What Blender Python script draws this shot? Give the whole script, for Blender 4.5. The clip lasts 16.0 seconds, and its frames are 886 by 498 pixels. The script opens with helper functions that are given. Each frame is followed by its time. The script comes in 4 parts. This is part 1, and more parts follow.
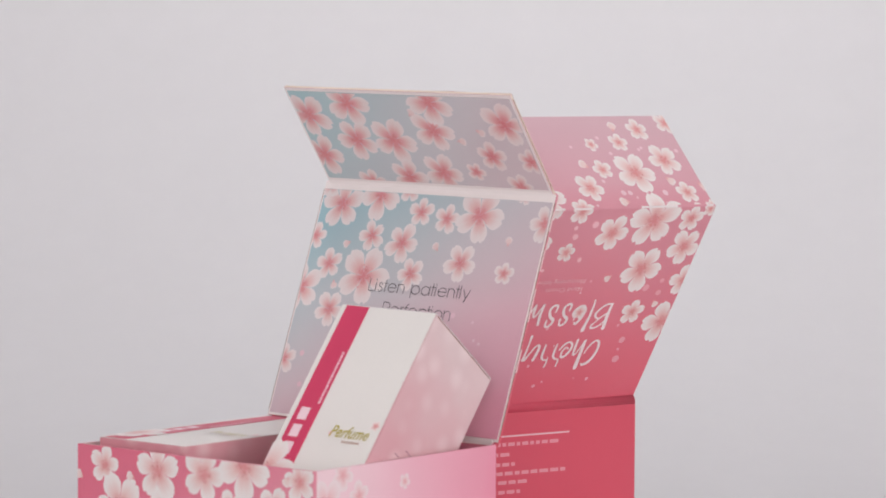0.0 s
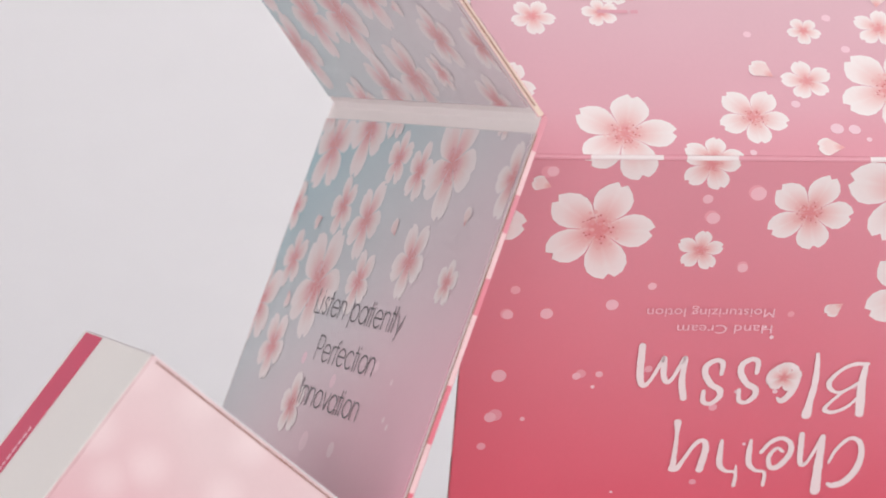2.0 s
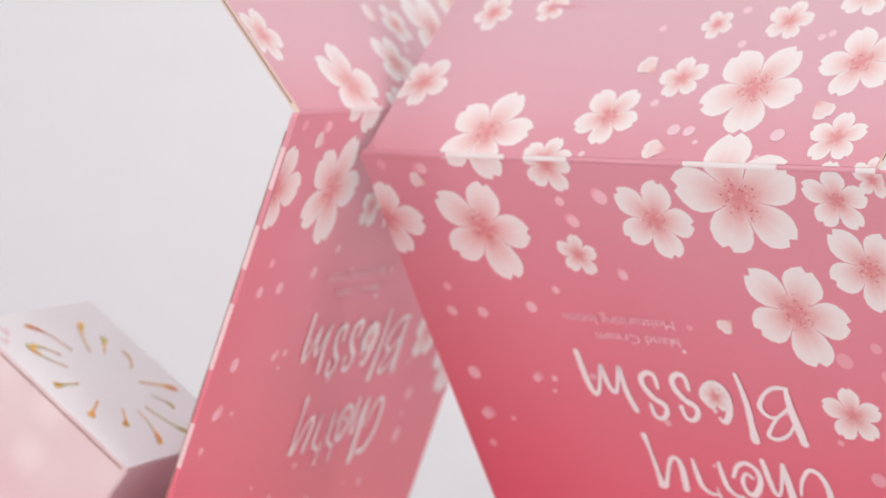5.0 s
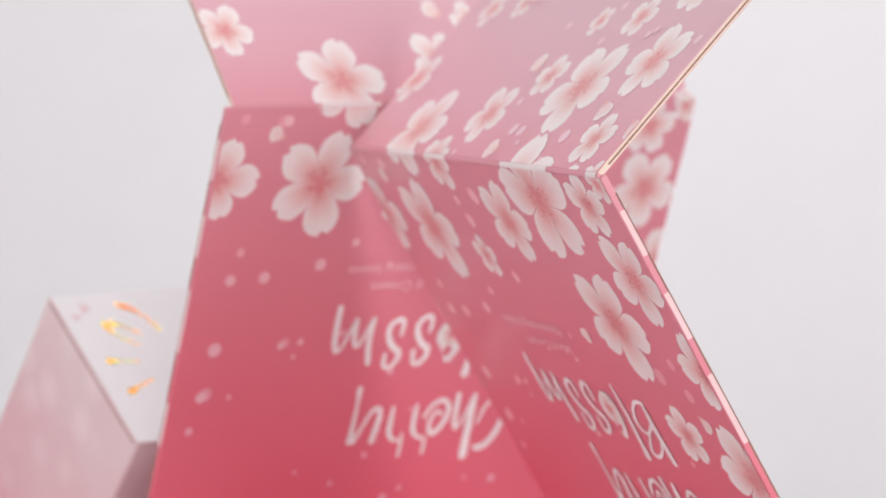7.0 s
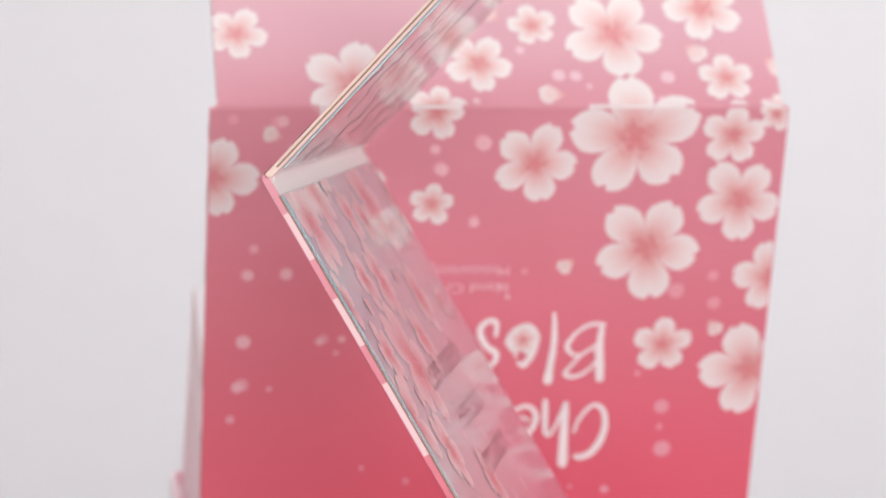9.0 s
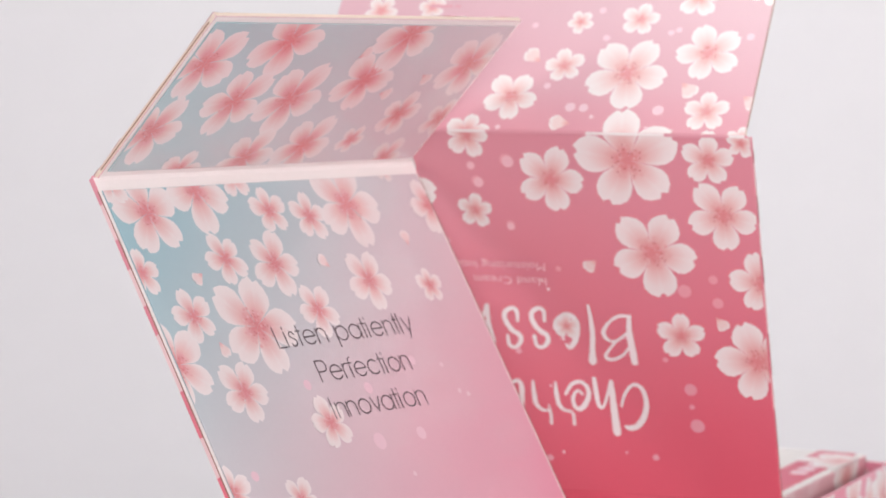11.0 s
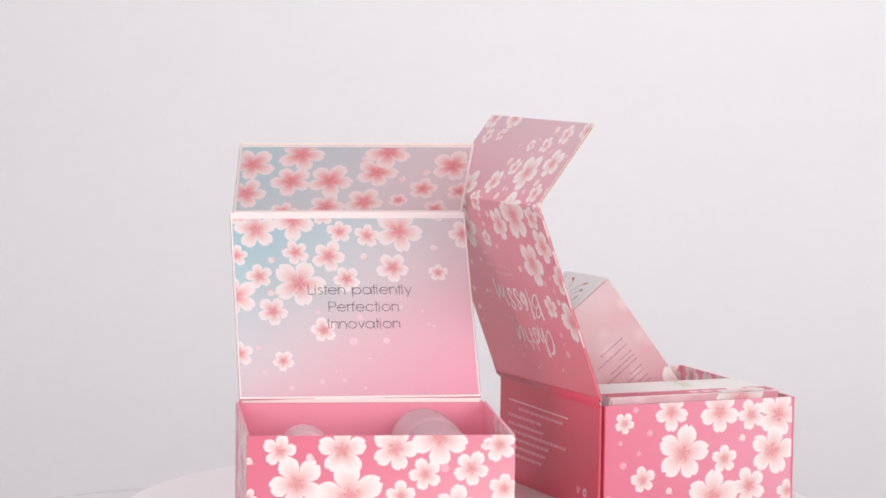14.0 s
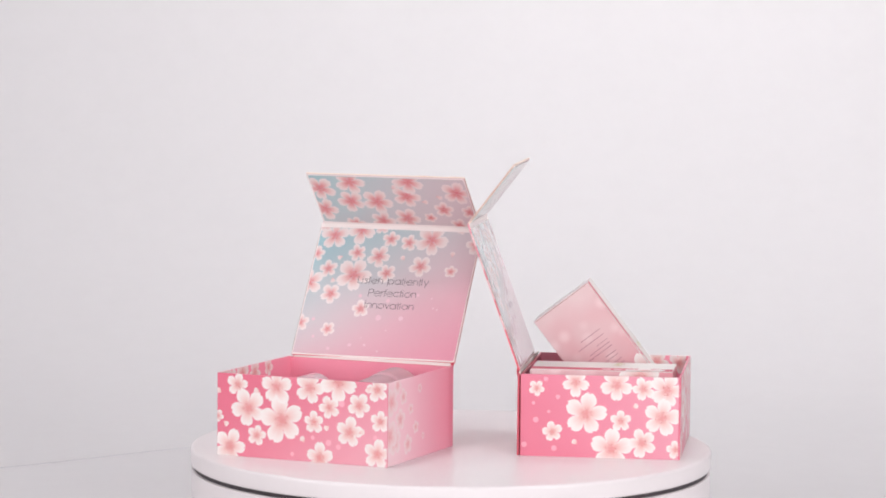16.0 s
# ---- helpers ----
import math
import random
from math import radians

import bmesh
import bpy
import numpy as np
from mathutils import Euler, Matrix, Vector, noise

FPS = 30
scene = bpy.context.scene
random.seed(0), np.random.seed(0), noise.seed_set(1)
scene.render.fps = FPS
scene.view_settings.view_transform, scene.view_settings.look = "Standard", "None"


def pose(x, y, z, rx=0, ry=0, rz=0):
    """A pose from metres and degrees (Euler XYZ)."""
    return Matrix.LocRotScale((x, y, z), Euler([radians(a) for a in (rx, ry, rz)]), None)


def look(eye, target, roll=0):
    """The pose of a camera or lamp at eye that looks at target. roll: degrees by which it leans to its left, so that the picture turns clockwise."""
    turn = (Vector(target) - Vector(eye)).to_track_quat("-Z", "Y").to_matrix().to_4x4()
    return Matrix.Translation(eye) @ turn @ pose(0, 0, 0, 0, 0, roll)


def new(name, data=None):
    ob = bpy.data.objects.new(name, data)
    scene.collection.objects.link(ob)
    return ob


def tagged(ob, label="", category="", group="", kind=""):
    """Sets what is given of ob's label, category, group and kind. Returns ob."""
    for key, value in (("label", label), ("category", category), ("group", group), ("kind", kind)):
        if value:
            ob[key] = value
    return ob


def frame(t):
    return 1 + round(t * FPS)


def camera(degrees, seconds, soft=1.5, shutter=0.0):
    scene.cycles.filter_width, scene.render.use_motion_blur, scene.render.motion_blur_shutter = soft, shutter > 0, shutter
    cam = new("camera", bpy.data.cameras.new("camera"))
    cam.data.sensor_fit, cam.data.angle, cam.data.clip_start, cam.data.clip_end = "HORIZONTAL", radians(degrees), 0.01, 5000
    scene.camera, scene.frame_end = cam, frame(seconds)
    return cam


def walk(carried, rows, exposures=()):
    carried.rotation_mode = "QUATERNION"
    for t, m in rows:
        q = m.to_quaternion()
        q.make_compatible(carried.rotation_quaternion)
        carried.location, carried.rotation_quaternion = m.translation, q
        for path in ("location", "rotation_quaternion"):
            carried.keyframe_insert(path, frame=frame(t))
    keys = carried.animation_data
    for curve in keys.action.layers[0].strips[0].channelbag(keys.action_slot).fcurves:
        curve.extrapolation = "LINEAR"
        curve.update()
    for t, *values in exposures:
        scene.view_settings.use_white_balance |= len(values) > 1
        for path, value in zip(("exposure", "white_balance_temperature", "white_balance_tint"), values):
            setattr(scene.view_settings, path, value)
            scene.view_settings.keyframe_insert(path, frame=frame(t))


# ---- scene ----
cam = camera(16.519, 16.0, soft=1.8)
# seconds, place, heading, pitch, lean
PATH = [
    (0.0, -0.0050, -2.1318, 0.3395, 89.325, -3.503, 0.309),
    (0.5, 0.0024, -1.7081, 0.2986, 89.607, -3.080, 0.314),
    (1.0, 0.0154, -1.3087, 0.2688, 90.293, -2.806, 0.326),
    (1.5, 0.0145, -1.1467, 0.2572, 90.587, -2.654, 0.494),
    (2.0, 0.0171, -1.0851, 0.2541, 91.043, -2.625, 0.568),
    (2.5, 0.0209, -1.0902, 0.2498, 91.566, -2.380, 0.628),
    (3.0, 0.0277, -1.1030, 0.2469, 92.281, -2.145, 0.569),
    (3.5, 0.0322, -1.1113, 0.2450, 92.841, -2.030, 0.581),
    (6.0, 0.0110, -1.0648, 0.2800, 93.217, -4.194, 0.741),
    (6.5, 0.0002, -1.0636, 0.2781, 92.827, -4.050, 0.884),
    (7.0, -0.0014, -1.0584, 0.2754, 92.952, -3.931, 1.051),
    (7.5, -0.0079, -1.0514, 0.2761, 92.748, -3.984, 1.191),
    (8.0, -0.0165, -1.0343, 0.2715, 92.467, -3.728, 1.106),
    (8.5, -0.0381, -1.0233, 0.2776, 91.404, -4.090, 1.150),
    (11.0, -0.0135, -1.2402, 0.3081, 92.137, -4.667, 1.465),
    (11.5, -0.0022, -1.3622, 0.3220, 92.288, -4.781, 1.361),
    (12.0, 0.0191, -1.5380, 0.3392, 92.653, -4.820, 1.244),
    (12.5, 0.0469, -1.7901, 0.3603, 93.013, -4.761, 1.132),
    (13.0, 0.0740, -1.9901, 0.3808, 93.342, -4.822, 1.035),
    (13.5, 0.0941, -2.2335, 0.4163, 93.356, -5.153, 0.947),
    (14.0, 0.1122, -2.5043, 0.4631, 93.285, -5.621, 0.787),
    (14.5, 0.1449, -2.8177, 0.4860, 93.466, -5.438, 0.594),
    (15.0, 0.1928, -3.0297, 0.5123, 94.020, -5.525, 0.396),
    (15.5, 0.2396, -3.3357, 0.5393, 94.388, -5.443, 0.391),
    (16.0, 0.2657, -3.4166, 0.5163, 94.631, -4.898, 0.505),
]
EXPOSURES = [(0.0, -0.28), (0.5, -0.15), (1.0, -0.13), (3.5, -0.02), (6.0, 0.02), (8.5, 0.01), (11.0, 0.03), (13.0, 0.05), (16.0, 0.07)]
walk(cam, [(t, pose(x, y, z, 0, 0, h - 90) @ pose(0, 0, 0, 90 + p) @ pose(0, 0, 0, 0, 0, lean))
           for t, x, y, z, h, p, lean in PATH], EXPOSURES)

# ---- light ----
world = bpy.data.worlds.new("studio_air")
scene.world = world
world.use_nodes = True
world.node_tree.nodes["Background"].inputs["Color"].default_value = (1.0, 0.99, 0.99, 1)
world.node_tree.nodes["Background"].inputs["Strength"].default_value = 0.30


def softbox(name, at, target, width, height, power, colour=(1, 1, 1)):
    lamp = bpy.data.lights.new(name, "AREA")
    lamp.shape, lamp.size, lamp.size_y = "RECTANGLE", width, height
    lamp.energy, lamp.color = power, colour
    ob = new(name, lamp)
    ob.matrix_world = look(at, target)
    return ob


softbox("overhead_softbox", (-0.40, -0.05, 2.0), (0.0, 0.05, 0.1), 0.34, 0.30, 8.5)
# Unseen fill lamps, added to brighten the boxes from the front and sides.
softbox("front_fill", (0.3, -4.4, 0.9), (0, 0, 0.15), 3.4, 1.8, 78)
softbox("right_fill", (2.3, -1.9, 1.0), (0, 0, 0.1), 1.4, 1.6, 36)
softbox("left_fill", (-2.4, -1.8, 1.0), (0, 0, 0.1), 1.4, 1.6, 24)
# Another unseen lamp, added to lift the middle of the backdrop.
softbox("backdrop_fill", (0.30, 1.15, 2.2), (0.30, 2.2, 1.0), 1.1, 0.35, 22)


# ---- materials ----
def lin(r, g, b):
    """Linear colour from the 0 to 255 values of a swatch."""
    return tuple(((c / 255 + 0.055) / 1.055) ** 2.4 if c > 10 else c / 255 / 12.92 for c in (r, g, b))


def nodes_of(name):
    m = bpy.data.materials.new(name)
    m.use_nodes = True
    return m, m.node_tree.nodes, m.node_tree.links, m.node_tree.nodes["Principled BSDF"]


def finish(nodes, links, bsdf, colour, grain, bump, rough, coarse=0.05, scale=700.0):
    """Grain, blotches, fine relief and gloss on a colour socket."""
    co = nodes.new("ShaderNodeTexCoord")
    fine = nodes.new("ShaderNodeTexNoise")
    fine.inputs["Scale"].default_value, fine.inputs["Detail"].default_value = scale, 3
    big = nodes.new("ShaderNodeTexNoise")
    big.inputs["Scale"].default_value, big.inputs["Detail"].default_value = 22.0, 2
    for n in (fine, big):
        links.new(co.outputs["Object"], n.inputs["Vector"])
    add = nodes.new("ShaderNodeMath")
    add.operation = "MULTIPLY_ADD"
    links.new(fine.outputs["Fac"], add.inputs[0])
    add.inputs[1].default_value, add.inputs[2].default_value = grain, 1 - grain / 2 - coarse / 2
    add2 = nodes.new("ShaderNodeMath")
    add2.operation = "MULTIPLY_ADD"
    links.new(big.outputs["Fac"], add2.inputs[0])
    add2.inputs[1].default_value = coarse
    links.new(add.outputs[0], add2.inputs[2])
    mul = nodes.new("ShaderNodeVectorMath")
    mul.operation = "SCALE"
    links.new(colour, mul.inputs[0])
    links.new(add2.outputs[0], mul.inputs["Scale"])
    links.new(mul.outputs[0], bsdf.inputs["Base Color"])
    b = nodes.new("ShaderNodeBump")
    b.inputs["Strength"].default_value, b.inputs["Distance"].default_value = bump, 0.0004
    links.new(fine.outputs["Fac"], b.inputs["Height"])
    links.new(b.outputs["Normal"], bsdf.inputs["Normal"])
    r = nodes.new("ShaderNodeMath")
    r.operation = "MULTIPLY_ADD"
    links.new(big.outputs["Fac"], r.inputs[0])
    r.inputs[1].default_value, r.inputs[2].default_value = 0.08, rough - 0.04
    links.new(r.outputs[0], bsdf.inputs["Roughness"])


def plain(name, rgb, rough=0.5, grain=0.05, bump=0.06, coarse=0.04, scale=700.0, metal=0.0, film=0.0):
    m, nodes, links, bsdf = nodes_of(name)
    c = nodes.new("ShaderNodeRGB")
    c.outputs[0].default_value = (*lin(*rgb), 1)
    finish(nodes, links, bsdf, c.outputs[0], grain, bump, rough, coarse, scale)
    bsdf.inputs["Metallic"].default_value = metal
    bsdf.inputs["Coat Weight"].default_value, bsdf.inputs["Coat Roughness"].default_value = film, 0.10
    return m


def sheet(name, du, dv, shift, stops, rough=0.36, sway_=0.12, size=14.0, film=0.0, bokeh=0.0):
    """Laminated printed card: a wash that runs along du * x + dv * z + shift of the panel."""
    m, nodes, links, bsdf = nodes_of(name)
    co = nodes.new("ShaderNodeTexCoord")
    dot = nodes.new("ShaderNodeVectorMath")
    dot.operation = "DOT_PRODUCT"
    dot.inputs[1].default_value = (du, 0, dv)
    links.new(co.outputs["Object"], dot.inputs[0])
    cloud = nodes.new("ShaderNodeTexNoise")
    cloud.inputs["Scale"].default_value, cloud.inputs["Detail"].default_value = size, 0.5
    links.new(co.outputs["Object"], cloud.inputs["Vector"])
    add = nodes.new("ShaderNodeMath")
    add.operation = "ADD"
    add.inputs[1].default_value = shift - sway_ / 2
    links.new(dot.outputs["Value"], add.inputs[0])
    sway = nodes.new("ShaderNodeMath")
    sway.operation = "MULTIPLY_ADD"
    sway.inputs[1].default_value = sway_
    links.new(cloud.outputs["Fac"], sway.inputs[0])
    links.new(add.outputs[0], sway.inputs[2])
    ramp = nodes.new("ShaderNodeValToRGB")
    ramp.color_ramp.interpolation = "B_SPLINE"
    el = ramp.color_ramp.elements
    while len(el) < len(stops):
        el.new(0.5)
    for e, (at, rgb) in zip(el, stops):
        e.position, e.color = at, (*lin(*rgb), 1)
    links.new(sway.outputs[0], ramp.inputs[0])
    colour = ramp.outputs[0]
    if bokeh:
        # soft pale discs printed in the wash
        cell = nodes.new("ShaderNodeTexVoronoi")
        cell.inputs["Scale"].default_value = 48.0
        links.new(co.outputs["Object"], cell.inputs["Vector"])
        near = nodes.new("ShaderNodeMapRange")
        near.interpolation_type = "SMOOTHSTEP"
        for key, value in (("From Min", 0.50), ("From Max", 0.04), ("To Min", 0.0), ("To Max", bokeh)):
            near.inputs[key].default_value = value
        links.new(cell.outputs["Distance"], near.inputs["Value"])
        mix = nodes.new("ShaderNodeMix")
        mix.data_type = "RGBA"
        links.new(near.outputs["Result"], mix.inputs[0])
        for socket in mix.inputs:
            if socket.name == "A" and socket.type == "RGBA":
                links.new(colour, socket)
            if socket.name == "B" and socket.type == "RGBA":
                socket.default_value = (*lin(240, 220, 220), 1)
        colour = [o for o in mix.outputs if o.type == "RGBA"][0]
    finish(nodes, links, bsdf, colour, 0.035, 0.018, rough, 0.04)
    bsdf.inputs["Coat Weight"].default_value, bsdf.inputs["Coat Roughness"].default_value = film, 0.10
    return m


def ink(name, rough=0.30, film=0.0):
    """Printed colour that the mesh carries point by point."""
    m, nodes, links, bsdf = nodes_of(name)
    a = nodes.new("ShaderNodeVertexColor")
    a.layer_name = "ink"
    finish(nodes, links, bsdf, a.outputs["Color"], 0.04, 0.018, rough, 0.04)
    bsdf.inputs["Coat Weight"].default_value, bsdf.inputs["Coat Roughness"].default_value = film, 0.10
    return m


# Printed wash; middle paled for hazy sheen, foot brightened where light falls short.
LID_OUTER = sheet("lid_outer_card", 0, 5.7, 0.0, [(0.0, (223, 87, 108)), (0.35, (221, 110, 127)), (0.7, (218, 134, 148)), (1.0, (217, 146, 158))], 0.34, film=0.45)
FLAP_OUTER = sheet("flap_outer_card", 0, 11.9, 0.0, [(0.0, (216, 146, 158)), (0.25, (217, 162, 173)), (1.0, (211, 177, 185))], 0.30)
LID_INNER = sheet("lid_inner_card", 2.4, -3.6, 0.78, [(0.06, (158, 188, 197)), (0.25, (187, 195, 199)), (0.43, (209, 195, 200)), (0.66, (219, 174, 185)), (1.0, (224, 146, 167))], 0.19, film=0.6)
FLAP_INNER = sheet("flap_inner_card", 3.6, -3.0, 0.55, [(0.05, (168, 196, 200)), (0.45, (200, 198, 201)), (0.95, (222, 192, 197))], 0.20, film=0.6)
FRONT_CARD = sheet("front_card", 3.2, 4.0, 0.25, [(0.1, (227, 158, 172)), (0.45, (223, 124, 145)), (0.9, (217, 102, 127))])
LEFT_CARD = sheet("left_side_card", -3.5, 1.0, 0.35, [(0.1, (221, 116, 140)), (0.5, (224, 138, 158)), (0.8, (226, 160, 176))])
# Pink print, paled towards the front with its washed-out gloss in the colour.
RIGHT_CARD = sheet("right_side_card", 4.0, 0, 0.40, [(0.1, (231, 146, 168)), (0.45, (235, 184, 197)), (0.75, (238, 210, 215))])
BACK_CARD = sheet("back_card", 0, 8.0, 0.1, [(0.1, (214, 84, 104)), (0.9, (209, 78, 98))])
INSIDE_CARD = plain("tray_inside_pink", (239, 148, 170), 0.45)
SEAM_BROWN = plain("card_seam_brown", (150, 104, 92), 0.7)
TIP_CARD = plain("petal_tip_card", (230, 194, 196), 0.5)
EDGE_CARD = plain("cut_card_edge", (226, 206, 190), 0.7, 0.1, 0.1)
FOLD_CARD = plain("fold_spine_card", (218, 152, 164), 0.34)
CREASE_CARD = plain("crease_paper", (240, 228, 226), 0.5)
PRINT = ink("printed_ink")
LINING_PRINT = ink("printed_ink_under_film", 0.20, 0.6)
PETAL_CARD = plain("petal_white_card", (232, 220, 219), 0.34)
WHITE_INK = plain("white_ink", (238, 226, 226), 0.4)
GREY_INK = plain("dark_grey_ink", (100, 90, 95), 0.3, film=0.8)
PALE_INK = plain("pale_pink_ink", (238, 192, 202), 0.4)
CARTON_WHITE = plain("carton_white_card", (228, 222, 218), 0.42, 0.04, 0.05)
# Carton white greyed slightly: the top face's shading is in its colour.
CARTON_TOP_SHADE = plain("carton_top_shade", (224, 219, 221), 0.36, 0.04, 0.03)
CARTON_PINK = sheet("carton_pink_card", 1.0, 5.0, 0.0, [(0.05, (214, 144, 154)), (0.5, (218, 174, 179)), (0.95, (222, 202, 202))], sway_=0.45, size=38.0, bokeh=0.45)
STRIPE_RED = plain("carton_stripe_red", (206, 62, 98), 0.4)
GOLD_INK = plain("gold_green_ink", (186, 170, 78), 0.35)
TABLE_WHITE = plain("turntable_lacquer", (226, 218, 220), 0.30, 0.02, 0.01, 0.03, 300)
TABLE_GAP = plain("turntable_dark_gap", (58, 50, 54), 0.6)
BACKDROP_WHITE = plain("studio_paper", (209, 206, 208), 0.8, 0.02, 0.02, 0.04, 60)
CABLE_GREY = plain("cable_grey", (194, 191, 195), 0.5)


def foil(name):
    """Holographic foil: its shifting gold, orange and green sheen fixed into the metal's colour."""
    m, nodes, links, bsdf = nodes_of(name)
    co = nodes.new("ShaderNodeTexCoord")
    n = nodes.new("ShaderNodeTexNoise")
    n.inputs["Scale"].default_value, n.inputs["Detail"].default_value = 130.0, 1
    links.new(co.outputs["Object"], n.inputs["Vector"])
    ramp = nodes.new("ShaderNodeValToRGB")
    el = ramp.color_ramp.elements
    while len(el) < 5:
        el.new(0.5)
    for e, (at, rgb) in zip(el, ((0.32, (186, 102, 50)), (0.46, (212, 136, 62)), (0.55, (206, 160, 70)), (0.62, (150, 176, 92)), (0.70, (160, 96, 48)))):
        e.position, e.color = at, (*lin(*rgb), 1)
    links.new(n.outputs["Fac"], ramp.inputs[0])
    finish(nodes, links, bsdf, ramp.outputs[0], 0.1, 0.05, 0.25, 0.1)
    bsdf.inputs["Metallic"].default_value = 0.85
    return m


FOIL = foil("holographic_foil")


def frosted(name, rgb, rough, through_):
    m, nodes, links, bsdf = nodes_of(name)
    c = nodes.new("ShaderNodeRGB")
    c.outputs[0].default_value = (*lin(*rgb), 1)
    finish(nodes, links, bsdf, c.outputs[0], 0.04, 0.03, rough, 0.05)
    bsdf.inputs["Transmission Weight"].default_value = through_
    bsdf.inputs["IOR"].default_value = 1.4
    return m


FROSTED_PINK = frosted("frosted_pink_plastic", (246, 212, 220), 0.5, 0.55)
CLEAR_PINK = frosted("clear_pink_plastic", (250, 224, 230), 0.22, 0.5)


# ---- building helpers ----
def part(name, bm, material, parent, label="", local=None, smooth=False):
    me = bpy.data.meshes.new(name)
    bm.to_mesh(me)
    bm.free()
    for mat in material if isinstance(material, (list, tuple)) else [material]:
        me.materials.append(mat)
    if smooth:
        me.polygons.foreach_set("use_smooth", [True] * len(me.polygons))
    ob = new(name, me)
    ob.parent = parent
    if local is not None:
        ob.matrix_local = local
    return tagged(ob, label)


def board(x0, x1, y0, y1, z0, z1, edge=0.0004, faces=None):
    """A card board with softened edges; faces(normal) may pick a material slot."""
    bm = bmesh.new()
    bmesh.ops.create_cube(bm, size=1)
    bmesh.ops.scale(bm, vec=(x1 - x0, y1 - y0, z1 - z0), verts=bm.verts)
    bmesh.ops.translate(bm, vec=((x0 + x1) / 2, (y0 + y1) / 2, (z0 + z1) / 2), verts=bm.verts)
    if faces:
        for f in bm.faces:
            f.material_index = faces(f.normal)
    if edge:
        bmesh.ops.bevel(bm, geom=bm.edges, offset=edge, segments=2, affect="EDGES")
    return bm


PETAL = [(0.10, 0.066), (0.28, 0.195), (0.44, 0.305), (0.60, 0.368), (0.76, 0.352), (0.90, 0.252), (1.0, 0.098), (0.915, 0.0)]
WHITE, BLUSH, ROSE, CORE = lin(234, 226, 224), lin(231, 205, 202), lin(226, 168, 166), lin(214, 112, 116)


class Print:
    """Flat printed shapes on a panel, in its x and z, each with its own ink."""

    def __init__(self, side, y, bounds, tint=None, fade=0.0):
        self.bm = bmesh.new()
        self.layer = self.bm.verts.layers.float_color.new("ink")
        self.side, self.y, self.bounds, self.lift, self.blossoms = side, y, bounds, 0.00006, []
        self.tint, self.fade, self.rng = tint, fade, random.Random(int(abs(y) * 1e5) + len(str(bounds)))

    def vert(self, u, v, colour):
        p = self.bm.verts.new((u, self.y + self.side * self.lift, v))
        if self.tint:
            colour = tuple(c * (1 - self.fade) + t * self.fade for c, t in zip(colour, self.tint))
        p[self.layer] = (*colour, 1)
        return p

    def face(self, vs):
        f = self.bm.faces.new(vs)
        f.normal_update()
        if f.normal.y * self.side < 0:
            f.normal_flip()

    def petal(self, cu, cv, r, a, inks, wide=1.0):
        outline = PETAL + [(x, -w) for x, w in reversed(PETAL[:-1])]
        ca, sa = math.cos(a), math.sin(a)
        rings = []
        for k, s in enumerate((0.16, 0.44, 0.76, 1.0)):
            ring = []
            for x, w in outline:
                free = 1.0 if x > 0.5 else 0.0
                x, w = s * (x + free * 0.018 * math.sin(9 * w + a)), s * w * (1 + free * (wide - 1))
                ring.append(self.vert(cu + r * (x * ca - w * sa), cv + r * (x * sa + w * ca), inks[k]))
            rings.append(ring)
        hub = self.vert(cu, cv, inks[0])
        for p, q in zip(rings[0], rings[0][1:]):
            self.face((hub, p, q))
        for low, high in zip(rings, rings[1:]):
            for i in range(len(low) - 1):
                self.face((low[i], low[i + 1], high[i + 1], high[i]))

    def flower(self, cu, cv, r, core=1.0, turn=None, deep=False):
        """One blossom, a print of its own."""
        u0, u1, v0, v1 = self.bounds
        if not (u0 - r < cu < u1 + r and v0 - r < cv < v1 + r):
            return
        keep, layer = self.bm, self.layer
        self.bm = bmesh.new()
        self.layer = self.bm.verts.layers.float_color.new("ink")
        a0 = radians(turn) if turn is not None else self.rng.uniform(0, math.tau)
        mix = lambda p, q, k: tuple(x * (1 - k) + y * k for x, y in zip(p, q))
        inks = (mix(ROSE, CORE, min(1.0, 0.6 * core)), mix(BLUSH, ROSE, min(1.0, 0.46 * core)), mix(WHITE, BLUSH, 0.40), WHITE)
        if deep:
            inks = (CORE, mix(ROSE, CORE, 0.12), mix(BLUSH, WHITE, 0.25), mix(BLUSH, WHITE, 0.8))
        self.lift += 0.000003
        for k in range(5):
            self.petal(cu, cv, r * self.rng.uniform(1.0, 1.14), a0 + math.tau * k / 5, inks, self.rng.uniform(0.93, 1.03))
        if r > 0.0070:
            # lobed stamen rosette, then anther specks, none overlapping
            own = random.Random(int(abs(cu) * 1e5) + int(abs(cv) * 1e5))
            for count, near, far, sizes, spread in ((110, 0.10, 0.42, (0.024, 0.046), 0.32), (22 if r > 0.0100 else 7, 0.16, 0.34, (0.015, 0.018), 0.3)):
                self.lift += 0.000008
                taken = []
                for k in range(count):
                    a, d, size = a0 + math.tau * (k % 5) / 5 + own.gauss(0, spread), r * own.uniform(near, far), r * own.uniform(*sizes)
                    x, z = cu + d * math.cos(a), cv + d * math.sin(a)
                    tone = mix(inks[0], inks[1], min(1.0, max(0.1, 0.25 + 1.4 * d / r + own.uniform(-0.3, 0.2))))
                    if all(math.hypot(x - p, z - q) > 1.05 * (size + s) for p, q, s in taken):
                        taken.append((x, z, size))
                        self.spot(x, z, size, tone if count == 110 else lin(186, 74, 80), 7)
            self.lift -= 0.000012
        self.blossoms.append(self.clipped(self.bm))
